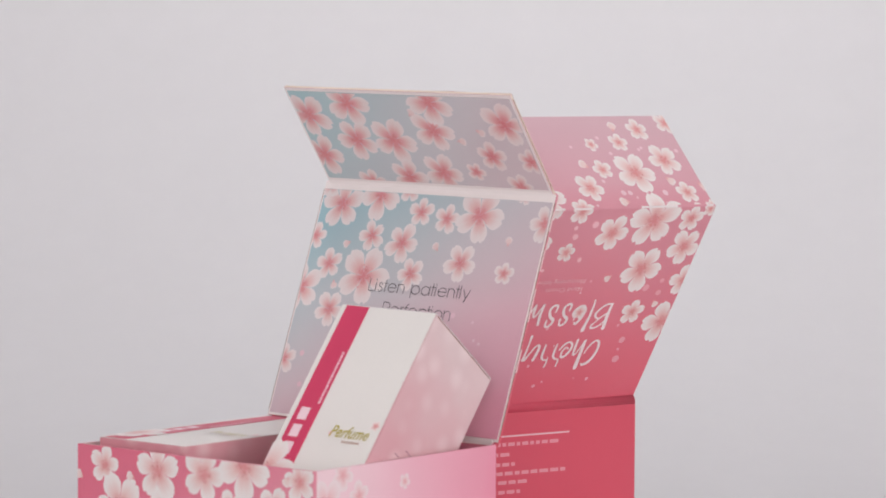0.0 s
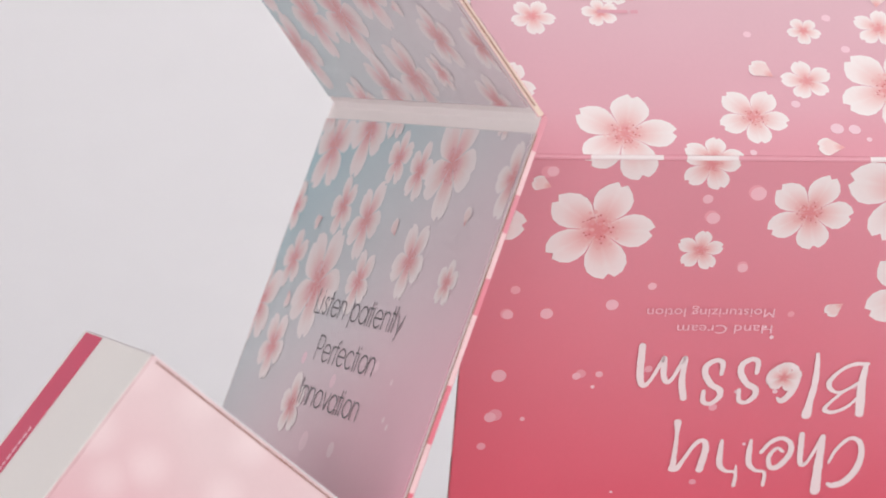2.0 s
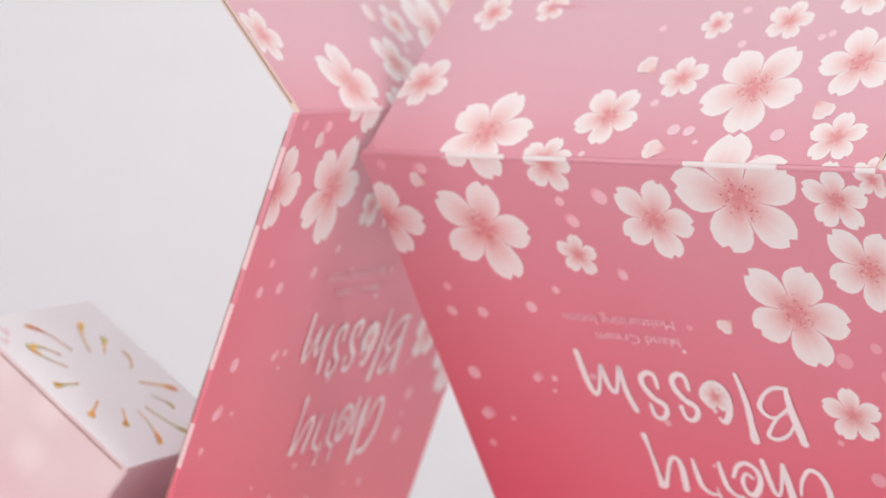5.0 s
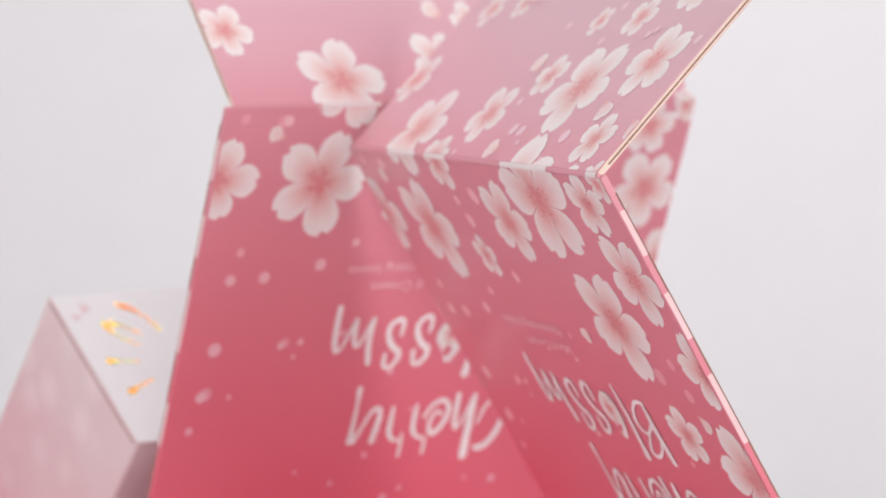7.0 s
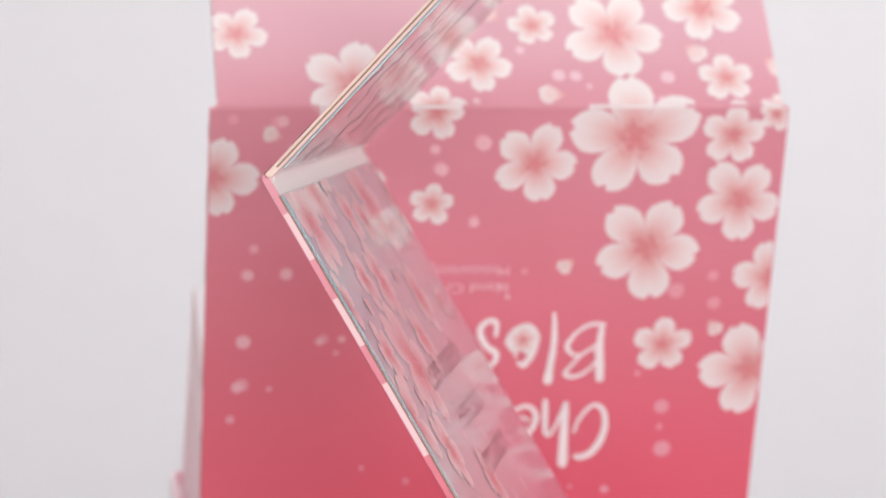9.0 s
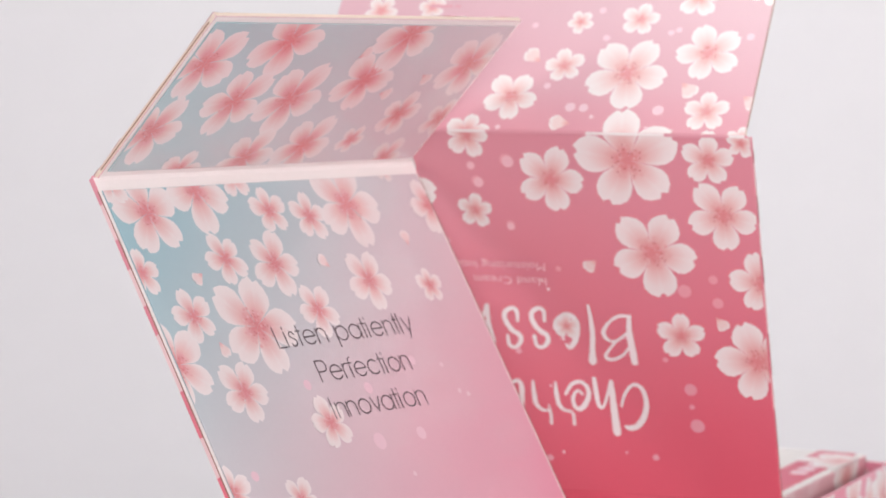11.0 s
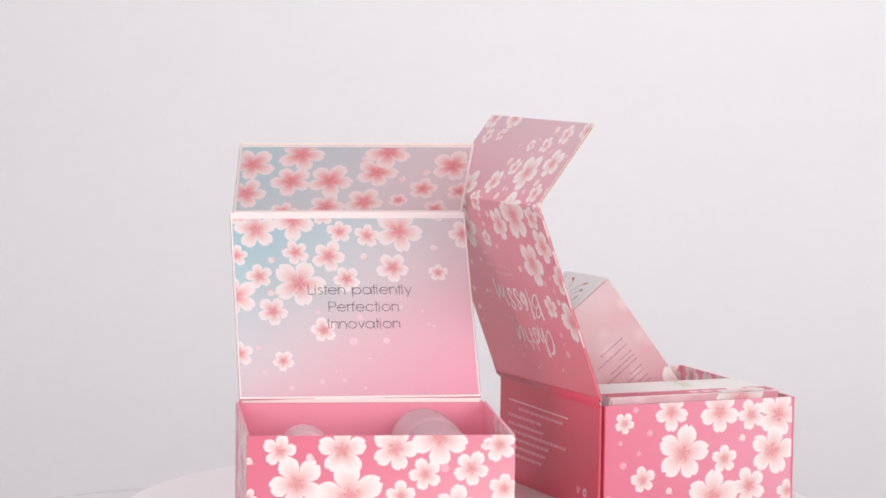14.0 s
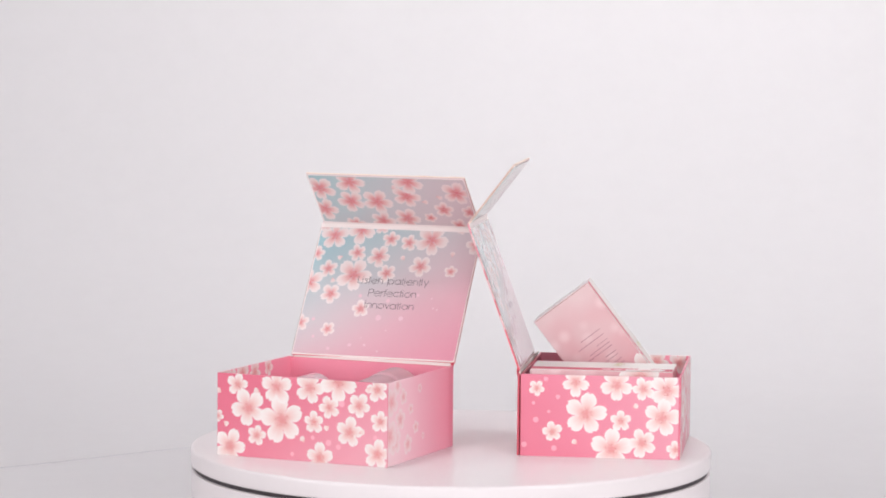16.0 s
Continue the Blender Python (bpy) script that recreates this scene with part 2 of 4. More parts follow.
        self.bm, self.layer = keep, layer

    def clipped(self, bm):
        u0, u1, v0, v1 = self.bounds
        for co, no in (((u0, 0, 0), (-1, 0, 0)), ((u1, 0, 0), (1, 0, 0)), ((0, 0, v0), (0, 0, -1)), ((0, 0, v1), (0, 0, 1))):
            bmesh.ops.bisect_plane(bm, geom=[*bm.verts, *bm.edges, *bm.faces], plane_co=co, plane_no=no, clear_outer=True)
        return bm

    def loose_petal(self, cu, cv, r=0.006):
        a = self.rng.uniform(0, math.tau)
        self.lift += 0.000003
        self.petal(cu - 0.5 * r * math.cos(a), cv - 0.5 * r * math.sin(a), r, a, (ROSE, BLUSH, BLUSH, WHITE), 1.15)

    def spot(self, cu, cv, r, colour, n=14):
        hub = self.vert(cu, cv, colour)
        ring = [self.vert(cu + r * math.cos(math.tau * k / n), cv + r * math.sin(math.tau * k / n), colour) for k in range(n)]
        for p, q in zip(ring, ring[1:] + ring[:1]):
            self.face((hub, p, q))

    def bar(self, u0, u1, v0, v1, colour):
        self.face([self.vert(u0, v0, colour), self.vert(u1, v0, colour), self.vert(u1, v1, colour), self.vert(u0, v1, colour)])

    def dots(self, rows, colour):
        self.lift += 0.000003
        for u, v, r in rows:
            self.spot(u, v, r, colour)

    def place(self, parent, name="petal_print", label="", local=None, inks=None):
        for bm in self.blossoms:
            if bm.faces:
                part("printed_blossom", bm, inks or PRINT, parent, "", local)
            else:
                bm.free()
        if not self.bm.faces:
            self.bm.free()
            return
        tagged(part(name, self.clipped(self.bm), inks or PRINT, parent, label, local), kind="stuff")


def lettering(name, words, parent, ink_, u0, u1, base, height, side, y, flip=False, slant=0.0, weight=0.0, label=""):
    """Words from u0 to u1 on a panel; flip: printed head down."""
    cu = bpy.data.curves.new(name, "FONT")
    cu.body, cu.size, cu.shear, cu.offset = words, 1.0, slant, weight
    cu.resolution_u = 3
    ob = new(name, cu)
    me = bpy.data.meshes.new_from_object(ob.evaluated_get(bpy.context.evaluated_depsgraph_get()))
    bpy.data.objects.remove(ob)
    xs = [v.co.x for v in me.vertices]
    lo, wide = min(xs), max(xs) - min(xs)
    up = -1 if flip else 1
    for v in me.vertices:
        v.co = (u0 + (v.co.x - lo) / wide * (u1 - u0), y + side * 0.00036, base + up * v.co.y / 0.69 * height)
    me.materials.clear()
    me.materials.append(ink_)
    me.name = name
    ob = new(name, me)
    ob.parent = parent
    return tagged(ob, label)


# brush strokes of the title, in millimetres of the lid: across, up, breadth
TITLE = {}
TITLE["m"] = [[(38.5, 98.4, 2.4), (38.2, 86.6, 2.6), (36.8, 81.6, 2.1), (34.3, 83.8, 1.5), (31.2, 91.6, 1.5), (30.3, 93.2, 1.8), (30.0, 86.3, 2.2), (28.5, 83.0, 1.9), (26.5, 85.0, 1.5), (23.9, 91.9, 1.5), (23.0, 92.9, 1.8), (23.3, 83.7, 2.4), (21.9, 76.0, 2.4)]]
TITLE["s"] = [[(9.8, 86.4, 1.5), (9.8, 91.0, 2.0), (12.1, 92.3, 2.0), (15.2, 90.1, 2.2), (15.4, 86.4, 2.4), (12.9, 82.0, 2.4), (9.6, 79.5, 2.4), (9.5, 76.5, 2.2), (12.1, 73.7, 1.8), (14.8, 74.6, 1.9), (15.2, 79.0, 1.5)]]
TITLE["o"] = [[(-11.0, 76.3, 0.9), (-13.0, 74.9, 2.4), (-16.1, 79.5, 2.5), (-17.1, 85.4, 2.3), (-15.5, 89.4, 2.3), (-12.3, 90.3, 2.2), (-8.7, 87.9, 2.4), (-7.1, 84.4, 2.2), (-8.8, 80.9, 1.8)], [(-9.4, 85.0, 3.6), (-14.3, 85.8, 4.0), (-14.4, 81.7, 3.3)]]
TITLE["l"] = [[(-22.9, 94.9, 1.4), (-23.4, 90.3, 1.8), (-23.6, 82.1, 2.3), (-22.9, 75.1, 2.5), (-22.4, 68.7, 3.6)]]
TITLE["B"] = [[(-40.6, 90.3, 1.8), (-40.2, 82.8, 2.7), (-40.8, 74.7, 3.2), (-41.2, 69.5, 3.1)], [(-41.3, 90.8, 1.4), (-36.1, 90.6, 1.6), (-31.6, 87.6, 1.4), (-28.6, 82.9, 2.0), (-29.9, 79.6, 1.6), (-33.5, 78.7, 1.3), (-38.9, 82.6, 1.3)], [(-33.8, 78.6, 1.3), (-30.1, 74.2, 1.4), (-28.5, 71.1, 1.8), (-31.7, 70.0, 1.6), (-36.4, 72.4, 1.3), (-40.0, 77.0, 1.1)]]
TITLE["y"] = [[(22.7, 65.6, 2.8), (22.4, 61.0, 1.5), (22.3, 53.7, 1.7), (22.4, 45.2, 2.5)], [(22.6, 45.2, 2.8), (20.8, 45.3, 2.3), (18.7, 49.6, 1.5), (15.5, 56.0, 1.7), (12.8, 57.6, 1.9), (11.5, 54.0, 2.4), (12.7, 44.7, 2.8)]]
TITLE["r"] = [[(6.1, 57.5, 1.3), (6.1, 52.1, 2.2), (5.7, 46.8, 2.2), (3.2, 44.0, 1.5), (-0.3, 43.2, 1.3), (-0.4, 37.6, 1.5)], [(-0.2, 46.4, 0.7), (-0.4, 43.2, 1.3)]]
TITLE["e"] = [[(-8.5, 52.3, 1.5), (-11.5, 56.9, 1.8), (-15.5, 58.5, 1.8), (-18.7, 55.8, 2.0), (-18.6, 51.0, 2.4), (-15.4, 46.0, 2.4), (-12.5, 45.8, 2.0), (-11.5, 50.1, 1.7), (-13.8, 54.1, 1.3), (-16.2, 52.6, 1.3)]]
TITLE["s2"] = [[(-2.5, 86.9, 1.5), (-2.5, 91.5, 2.0), (-0.2, 92.8, 2.0), (2.8, 90.6, 2.2), (3.0, 86.9, 2.4), (0.5, 82.5, 2.4), (-2.8, 80.1, 2.4), (-2.9, 77.0, 2.2), (-0.3, 74.3, 1.8), (2.3, 75.1, 1.8), (2.8, 79.6, 1.5)]]
TITLE["r2"] = [[(-4.3, 57.5, 1.3), (-4.2, 52.1, 2.2), (-4.8, 47.1, 2.2), (-7.3, 44.3, 1.5), (-10.7, 43.3, 1.3), (-10.9, 37.7, 1.5)]]
TITLE["h"] = [[(-22.1, 60.2, 2.1), (-22.4, 54.5, 2.3), (-22.8, 49.1, 2.1), (-23.8, 46.5, 1.6), (-25.7, 48.3, 1.3), (-28.1, 54.9, 1.5), (-29.5, 58.9, 1.8)], [(-29.7, 59.3, 2.1), (-29.7, 50.4, 2.9), (-29.8, 43.1, 3.3), (-30.1, 35.0, 3.7)]]
TITLE["C"] = [[(-33.3, 47.7, 1.1), (-35.3, 53.6, 1.5), (-39.5, 58.4, 1.6), (-43.3, 56.6, 2.1), (-44.6, 50.4, 2.4), (-43.3, 43.9, 2.7), (-39.9, 38.9, 2.9), (-36.1, 37.4, 2.4), (-34.5, 38.0, 1.6)]]


def ribbon(bm, line, side, y, closed=False):
    """A flat stroke along (u, v, breadth) stations with rounded ends."""
    left, right = [], []
    for i, (u, v, w) in enumerate(line):
        p, q = line[max(i - 1, 0)], line[min(i + 1, len(line) - 1)]
        if closed and i in (0, len(line) - 1):
            p, q = line[-2], line[1]
        du, dv = q[0] - p[0], q[1] - p[1]
        n = math.hypot(du, dv) or 1.0
        left.append(bm.verts.new((u - dv / n * w / 2, y, v + du / n * w / 2)))
        right.append(bm.verts.new((u + dv / n * w / 2, y, v - du / n * w / 2)))
    for i in range(len(line) - 1):
        bm.faces.new((left[i], left[i + 1], right[i + 1], right[i]))
    if not closed:
        for (u, v, w), (pu, pv, _), a, b in ((line[0], line[1], left[0], right[0]), (line[-1], line[-2], left[-1], right[-1])):
            turn = math.atan2(v - pv, u - pu)
            cap = [bm.verts.new((u + w / 2 * math.cos(turn + k), y, v + w / 2 * math.sin(turn + k))) for k in (-0.9, -0.3, 0.3, 0.9)]
            ends = (b, a) if (a.co.x - u) * -math.sin(turn) + (a.co.z - v) * math.cos(turn) > 0 else (a, b)
            bm.faces.new((ends[0], *cap, ends[1]))
    for f in bm.faces:
        f.normal_update()
        if f.normal.y * side < 0:
            f.normal_flip()


def smooth_line(points, steps=7):
    """A curve through the stations of a stroke."""
    out = []
    for i in range(len(points) - 1):
        a, b, c, d = points[max(i - 1, 0)], points[i], points[i + 1], points[min(i + 2, len(points) - 1)]
        for k in range(steps):
            t = k / steps
            out.append(tuple(0.5 * (2 * q + (r - p) * t + (2 * p - 5 * q + 4 * r - z) * t * t + (3 * q - p - 3 * r + z) * t ** 3) for p, q, r, z in zip(a, b, c, d)))
    return out + [points[-1]]


def brushed(name, strokes, parent, ink_, side, y, lower, label):
    """One brush-written letter, each stroke laid over the one before."""
    bm, rng = bmesh.new(), random.Random(len(strokes) + int(strokes[0][0][0] * 10))
    for k, stroke in enumerate(strokes):
        line = smooth_line([(u / 1000, v / 1000 + lower, w / 1000) for u, v, w in stroke])
        line = [(u, v, w * rng.uniform(0.90, 1.06)) for u, v, w in line]
        ribbon(bm, line, side, y + side * 0.00003 * k)
    return part(name, bm, ink_, parent, label)


def bow(cu, cv, r, a0, a1):
    return [(cu + r * math.cos(radians(a0 + (a1 - a0) * k / 20)), cv + r * math.sin(radians(a0 + (a1 - a0) * k / 20))) for k in range(21)]


def monoline(letter):
    """Centre lines and advance of a round one-weight sans-serif letter, cap height 1."""
    stem = [(0, 0), (0, 0.72)]
    return {
        "L": ([[(0, 1), (0, 0), (0.46, 0)]], 0.58), "I": ([[(0, 0), (0, 1)]], 0.24), "l": ([[(0, 0), (0, 1)]], 0.24),
        "P": ([[(0, 0), (0, 1)], [(0, 1), (0.32, 1)] + bow(0.32, 0.73, 0.27, 90, -90) + [(0, 0.46)]], 0.72),
        "i": ([stem, [(0, 0.90), (0, 0.97)]], 0.24), "t": ([[(0.11, 0), (0.11, 0.97)], [(0, 0.70), (0.25, 0.70)]], 0.36),
        "s": ([smooth_line([(0.33, 0.58), (0.25, 0.69), (0.14, 0.71), (0.05, 0.62), (0.06, 0.50), (0.18, 0.40), (0.31, 0.31), (0.35, 0.17), (0.27, 0.04), (0.14, 0.01), (0.03, 0.12)], 4)], 0.50),
        "e": ([[(0.02, 0.38), (0.70, 0.38)] + bow(0.36, 0.36, 0.35, 4, 322)], 0.86), "c": ([bow(0.36, 0.36, 0.35, 42, 318)], 0.78),
        "o": ([bow(0.36, 0.36, 0.35, 0, 360)], 0.86), "a": ([bow(0.36, 0.36, 0.35, 0, 360), [(0.72, 0), (0.72, 0.72)]], 0.86),
        "p": ([[(0, -0.28), (0, 0.72)], bow(0.36, 0.36, 0.35, 0, 360)], 0.86), "n": ([stem, bow(0.27, 0.44, 0.27, 180, 0) + [(0.54, 0)]], 0.69),
        "r": ([stem, [(0, 0.44), (0.05, 0.60), (0.14, 0.69), (0.26, 0.71)]], 0.34), "f": ([[(0.11, 0), (0.11, 0.76), (0.15, 0.90), (0.30, 0.98)], [(0, 0.70), (0.27, 0.70)]], 0.37),
        "v": ([[(0, 0.72), (0.27, 0), (0.54, 0.72)]], 0.62), "y": ([[(0, 0.72), (0.29, 0.02)], [(0.56, 0.72), (0.17, -0.28)]], 0.60),
    }.get(letter, ([], 0.52))


def motto(words, parent, ink_, u0, u1, base, height, label):
    """A line of one-weight lettering from u0 to u1 on the lining."""
    at, lines = 0.0, []
    for letter in words:
        strokes, advance = monoline(letter)
        lines += [[(at + p[0], p[1]) for p in stroke] for stroke in strokes]
        at += advance
    wide, bm = max(p[0] for line in lines for p in line), bmesh.new()
    for k, line in enumerate(lines):
        ring = math.dist(line[0], line[-1]) < 0.01
        fine = []
        for p, q in zip(line, line[1:]):
            n = max(1, int(math.dist(p, q) / 0.15))
            fine += [(p[0] + (q[0] - p[0]) * i / n, p[1] + (q[1] - p[1]) * i / n) for i in range(n)]
        fine.append(line[-1])
        ribbon(bm, [(u0 + u / wide * (u1 - u0), base + v * height, 0.074 * height) for u, v in fine], -1, -0.00070 - 0.00002 * (k % 3), ring)
    return part("motto_lettering", bm, ink_, parent, label)


# ---- the studio ----
def cyclorama():
    """Floor paper that sweeps up into the backdrop behind the turntable."""
    bm = bmesh.new()
    line = [(-5.0, FLOOR), (-2.0, FLOOR), (0.0, FLOOR), (1.0, FLOOR)]
    line += [(1.0 + 1.2 * math.sin(a), FLOOR + 1.2 - 1.2 * math.cos(a)) for a in [radians(6 * k) for k in range(1, 16)]]
    line += [(2.2, 3.2)]
    rows = [[bm.verts.new((x, y, z)) for x in (-3.5, -1.5, 0, 1.5, 3.5)] for y, z in line]
    for p, q in zip(rows, rows[1:]):
        for i in range(4):
            bm.faces.new((p[i], p[i + 1], q[i + 1], q[i]))
    bmesh.ops.recalc_face_normals(bm, faces=bm.faces)
    ob = part("backdrop", bm, BACKDROP_WHITE, None, "white seamless studio paper sweeping up behind the turntable", smooth=True)
    tagged(ob, kind="structure", category="backdrop")
    mod = ob.modifiers.new("thickness", "SOLIDIFY")
    mod.thickness, mod.offset = 0.004, -1


# Unseen walls and ceiling, added to enclose the set and bounce its light.
def studio_walls():
    for name, dims in (("wall_left", (-3.7, -3.55, -5.2, 2.4, FLOOR, 3.2)), ("wall_right", (3.55, 3.7, -5.2, 2.4, FLOOR, 3.2)),
                       ("wall_behind", (-3.7, 3.7, -5.35, -5.2, FLOOR, 3.2)), ("ceiling", (-3.7, 3.7, -5.35, 2.4, 3.22, 3.35))):
        ob = part(name, board(*dims, edge=0), BACKDROP_WHITE, None, "unseen plain white studio " + ("ceiling" if name == "ceiling" else "wall"))
        tagged(ob, kind="structure", category="ceiling" if name == "ceiling" else "wall")


FLOOR = -0.11
cyclorama()
studio_walls()


def lathe(profile, n=64):
    """A turned body from (radius, z) pairs."""
    bm = bmesh.new()
    rings = [[bm.verts.new((r * math.cos(math.tau * k / n), r * math.sin(math.tau * k / n), z)) for k in range(n)] if r > 1e-6 else [bm.verts.new((0, 0, z))]
             for r, z in profile]
    for p, q in zip(rings, rings[1:]):
        for k in range(n):
            j = (k + 1) % n
            f = [p[k % len(p)], p[j % len(p)], q[j % len(q)], q[k % len(q)]]
            bm.faces.new(list(dict.fromkeys(f)))
    bmesh.ops.recalc_face_normals(bm, faces=bm.faces)
    return bm


def rounded(points, r=0.002, steps=4):
    """Softens the corners of a (radius, z) line."""
    out = [points[0]]
    for a, b, c in zip(points, points[1:], points[2:]):
        A, B, C = Vector(a), Vector(b), Vector(c)
        p, q = B + (A - B).normalized() * min(r, (A - B).length / 2), B + (C - B).normalized() * min(r, (C - B).length / 2)
        for k in range(steps + 1):
            t = k / steps
            out.append(tuple((1 - t) ** 2 * p + 2 * t * (1 - t) * B + t * t * q))
    return out + [points[-1]]


# ---- turntable ----
RIM = 0.294
EDGE = -0.020
turntable = tagged(new("turntable"), "round white glossy motor turntable standing on studio paper", "turntable")
part("platter", lathe(rounded([(0, 0), (RIM, 0), (RIM, EDGE), (RIM - 0.02, EDGE), (0, EDGE)], 0.004, 5), 160), TABLE_WHITE, turntable, smooth=True)
part("shadow_gap", lathe([(0, EDGE - 0.0002), (RIM - 0.004, EDGE - 0.0002), (RIM - 0.004, EDGE - 0.0045), (0, EDGE - 0.0045)], 160), TABLE_GAP, turntable, "dark recessed joint under the platter", smooth=False)
part("drum", lathe(rounded([(0, EDGE - 0.0047), (RIM - 0.001, EDGE - 0.0047), (RIM - 0.001, FLOOR), (0, FLOOR)], 0.002), 160), TABLE_WHITE, turntable, smooth=True)

# ---- gift boxes ----
W, WT, D, H, LID, FLAP, CARD = 0.200, 0.2067, 0.1804, 0.0912, 0.1732, 0.0837, 0.0022
LID_IN = [(-0.0795, 0.1568, 0.0171), (-0.0475, 0.1653, 0.0173), (-0.0456, 0.1062, 0.0207), (-0.0192, 0.1317, 0.0135), (-0.0469, 0.1354, 0.0106), (-0.0084, 0.1545, 0.0102), (0.0148, 0.1508, 0.0103), (0.0419, 0.1548, 0.0197), (0.0348, 0.1207, 0.0129), (0.0731, 0.1157, 0.0079), (-0.0787, 0.1131, 0.0109), (-0.0053, 0.1104, 0.0113), (-0.0687, 0.0807, 0.0123), (-0.0968, 0.1325, 0.0095), (-0.099, 0.0947, 0.0175), (-0.0983, 0.0429, 0.0107), (-0.0628, 0.0356, 0.0089), (-0.0274, 0.0633, 0.0105), (0.0972, 0.152, 0.0124), (-0.0224, 0.1704, 0.0099), (-0.0934, 0.1707, 0.0096), (0.0763, 0.1702, 0.0059)]
LID_IN_PETALS = [(-0.0671, 0.1284), (0.0111, 0.1305), (0.0709, 0.1379), (-0.07, 0.0985)]
LID_IN_DOTS = [(0.0392, 0.0841, 0.002), (0.057, 0.0805, 0.0011), (0.0612, 0.0683, 0.0011), (0.066, 0.0664, 0.0011), (0.0041, 0.0752, 0.0025), (-0.0031, 0.0529, 0.0036), (0.0245, 0.0534, 0.0028), (-0.0785, 0.0256, 0.0019), (-0.0131, 0.0178, 0.0016), (0.0042, 0.0109, 0.0011), (0.0094, 0.0374, 0.0011), (-0.019, 0.0265, 0.0008), (-0.0314, 0.0799, 0.0022), (-0.083, 0.0476, 0.0021), (-0.0312, 0.017, 0.0022), (-0.0568, 0.0112, 0.0022)]
FLAP_IN = [(-0.086, 0.0606, 0.0148), (-0.0459, 0.0725, 0.015), (-0.0523, 0.0406, 0.0138), (-0.0194, 0.0413, 0.0154), (0.0195, 0.0514, 0.0141), (0.0271, 0.0757, 0.0155), (0.0831, 0.0593, 0.0145), (-0.0886, 0.026, 0.0136), (-0.02, 0.0095, 0.0127), (0.012, 0.0151, 0.0137), (-0.0559, 0.0028, 0.0098), (0.0606, 0.0314, 0.0101), (0.0412, 0.0174, 0.0064), (0.0741, 0.0059, 0.0088), (0.092, 0.0286, 0.0088)]
FLAP_IN_PETALS = [(0.0071, 0.0661), (0.0403, 0.0434), (0.0599, 0.0518)]
LID_OUT = [(-0.0467, 0.1622, 0.0215), (-0.0121, 0.1529, 0.0136), (0.023, 0.1717, 0.0093), (-0.0541, 0.1206, 0.0182), (-0.086, 0.1386, 0.0148), (-0.0815, 0.1632, 0.0108), (-0.0961, 0.1709, 0.0059), (-0.0998, 0.1085, 0.0129), (-0.0631, 0.0824, 0.01), (-0.0959, 0.0722, 0.0171), (0.0231, 0.1377, 0.0078), (0.0585, 0.1458, 0.0183), (0.0991, 0.1479, 0.0144)]
LID_OUT_PETALS = [(-0.026, 0.1139), (-0.0812, 0.0891), (0.0788, 0.1637)]
LID_OUT_DOTS = [(0.0069, 0.1611, 0.0027), (0.021, 0.1513, 0.0023), (0.008, 0.1315, 0.0018), (0.0508, 0.1157, 0.0018), (0.0587, 0.0863, 0.0018), (0.087, 0.0686, 0.0025), (-0.0663, 0.1035, 0.003), (-0.0804, 0.0985, 0.0024), (-0.0792, 0.1092, 0.002), (-0.0649, 0.0573, 0.0028), (-0.0665, 0.0401, 0.0032), (-0.0648, 0.0491, 0.0012), (-0.0417, 0.0685, 0.0012), (-0.0113, 0.1116, 0.0012), (0.0864, 0.1114, 0.0021), (0.0772, 0.1683, 0.0023), (0.0925, 0.1694, 0.0019), (-0.055, 0.0709, 0.0012)]
LID_OUT_MORE = [(0.0859, 0.111, 0.0019), (0.0507, 0.1152, 0.0022), (0.0727, 0.1115, 0.0022), (0.0601, 0.0853, 0.0015), (0.0523, 0.0861, 0.0013), (0.0886, 0.0676, 0.0021), (0.0773, 0.0669, 0.0009), (0.0378, 0.1229, 0.0015), (0.0869, 0.0854, 0.0026), (0.0061, 0.1603, 0.0027), (0.0202, 0.1505, 0.0023), (0.0229, 0.1581, 0.0018), (0.0755, 0.1685, 0.002), (0.0078, 0.1305, 0.0018)]
FLAP_OUT = [(0.007, 0.0173, 0.0117), (-0.0132, 0.0337, 0.0082), (-0.0419, 0.0304, 0.0173), (-0.0155, 0.0571, 0.0059), (-0.042, 0.0586, 0.0081), (-0.0656, 0.0705, 0.0095), (-0.0749, 0.0414, 0.0137), (-0.0796, 0.0114, 0.0093), (-0.0955, 0.0761, 0.01), (0.0867, 0.0805, 0.0117), (0.0774, 0.0621, 0.0076), (0.0539, 0.0643, 0.0061), (0.0479, 0.0827, 0.0137)]
FLAP_OUT_PETALS = [(-0.0974, 0.0167), (-0.0172, 0.0042), (0.0016, 0.0384), (-0.0697, 0.0224), (-0.0436, 0.0731)]
FRONT = [(-0.0778, 0.0793, 0.0125), (-0.0648, 0.0541, 0.0198), (-0.0236, 0.0436, 0.025), (-0.0303, 0.0796, 0.0184), (0.0107, 0.0809, 0.0169), (0.0153, 0.0438, 0.0117), (0.0338, 0.0608, 0.0122), (0.0449, 0.0896, 0.0205), (0.0581, 0.0351, 0.016), (0.0697, 0.065, 0.0134), (0.0914, 0.0838, 0.0126), (0.0954, 0.0494, 0.0114), (-0.0545, 0.025, 0.0112), (-0.0872, 0.0105, 0.0186), (0.0227, 0.005, 0.0161), (0.0918, 0.0135, 0.0158), (-0.1026, 0.0434, 0.0068)]
FRONT_PETALS = [(-0.1011, 0.0712), (-0.0543, 0.074), (0.0313, 0.0389), (0.073, 0.0364), (0.0806, 0.0831), (-0.0927, 0.0358), (0.0021, 0.0238)]
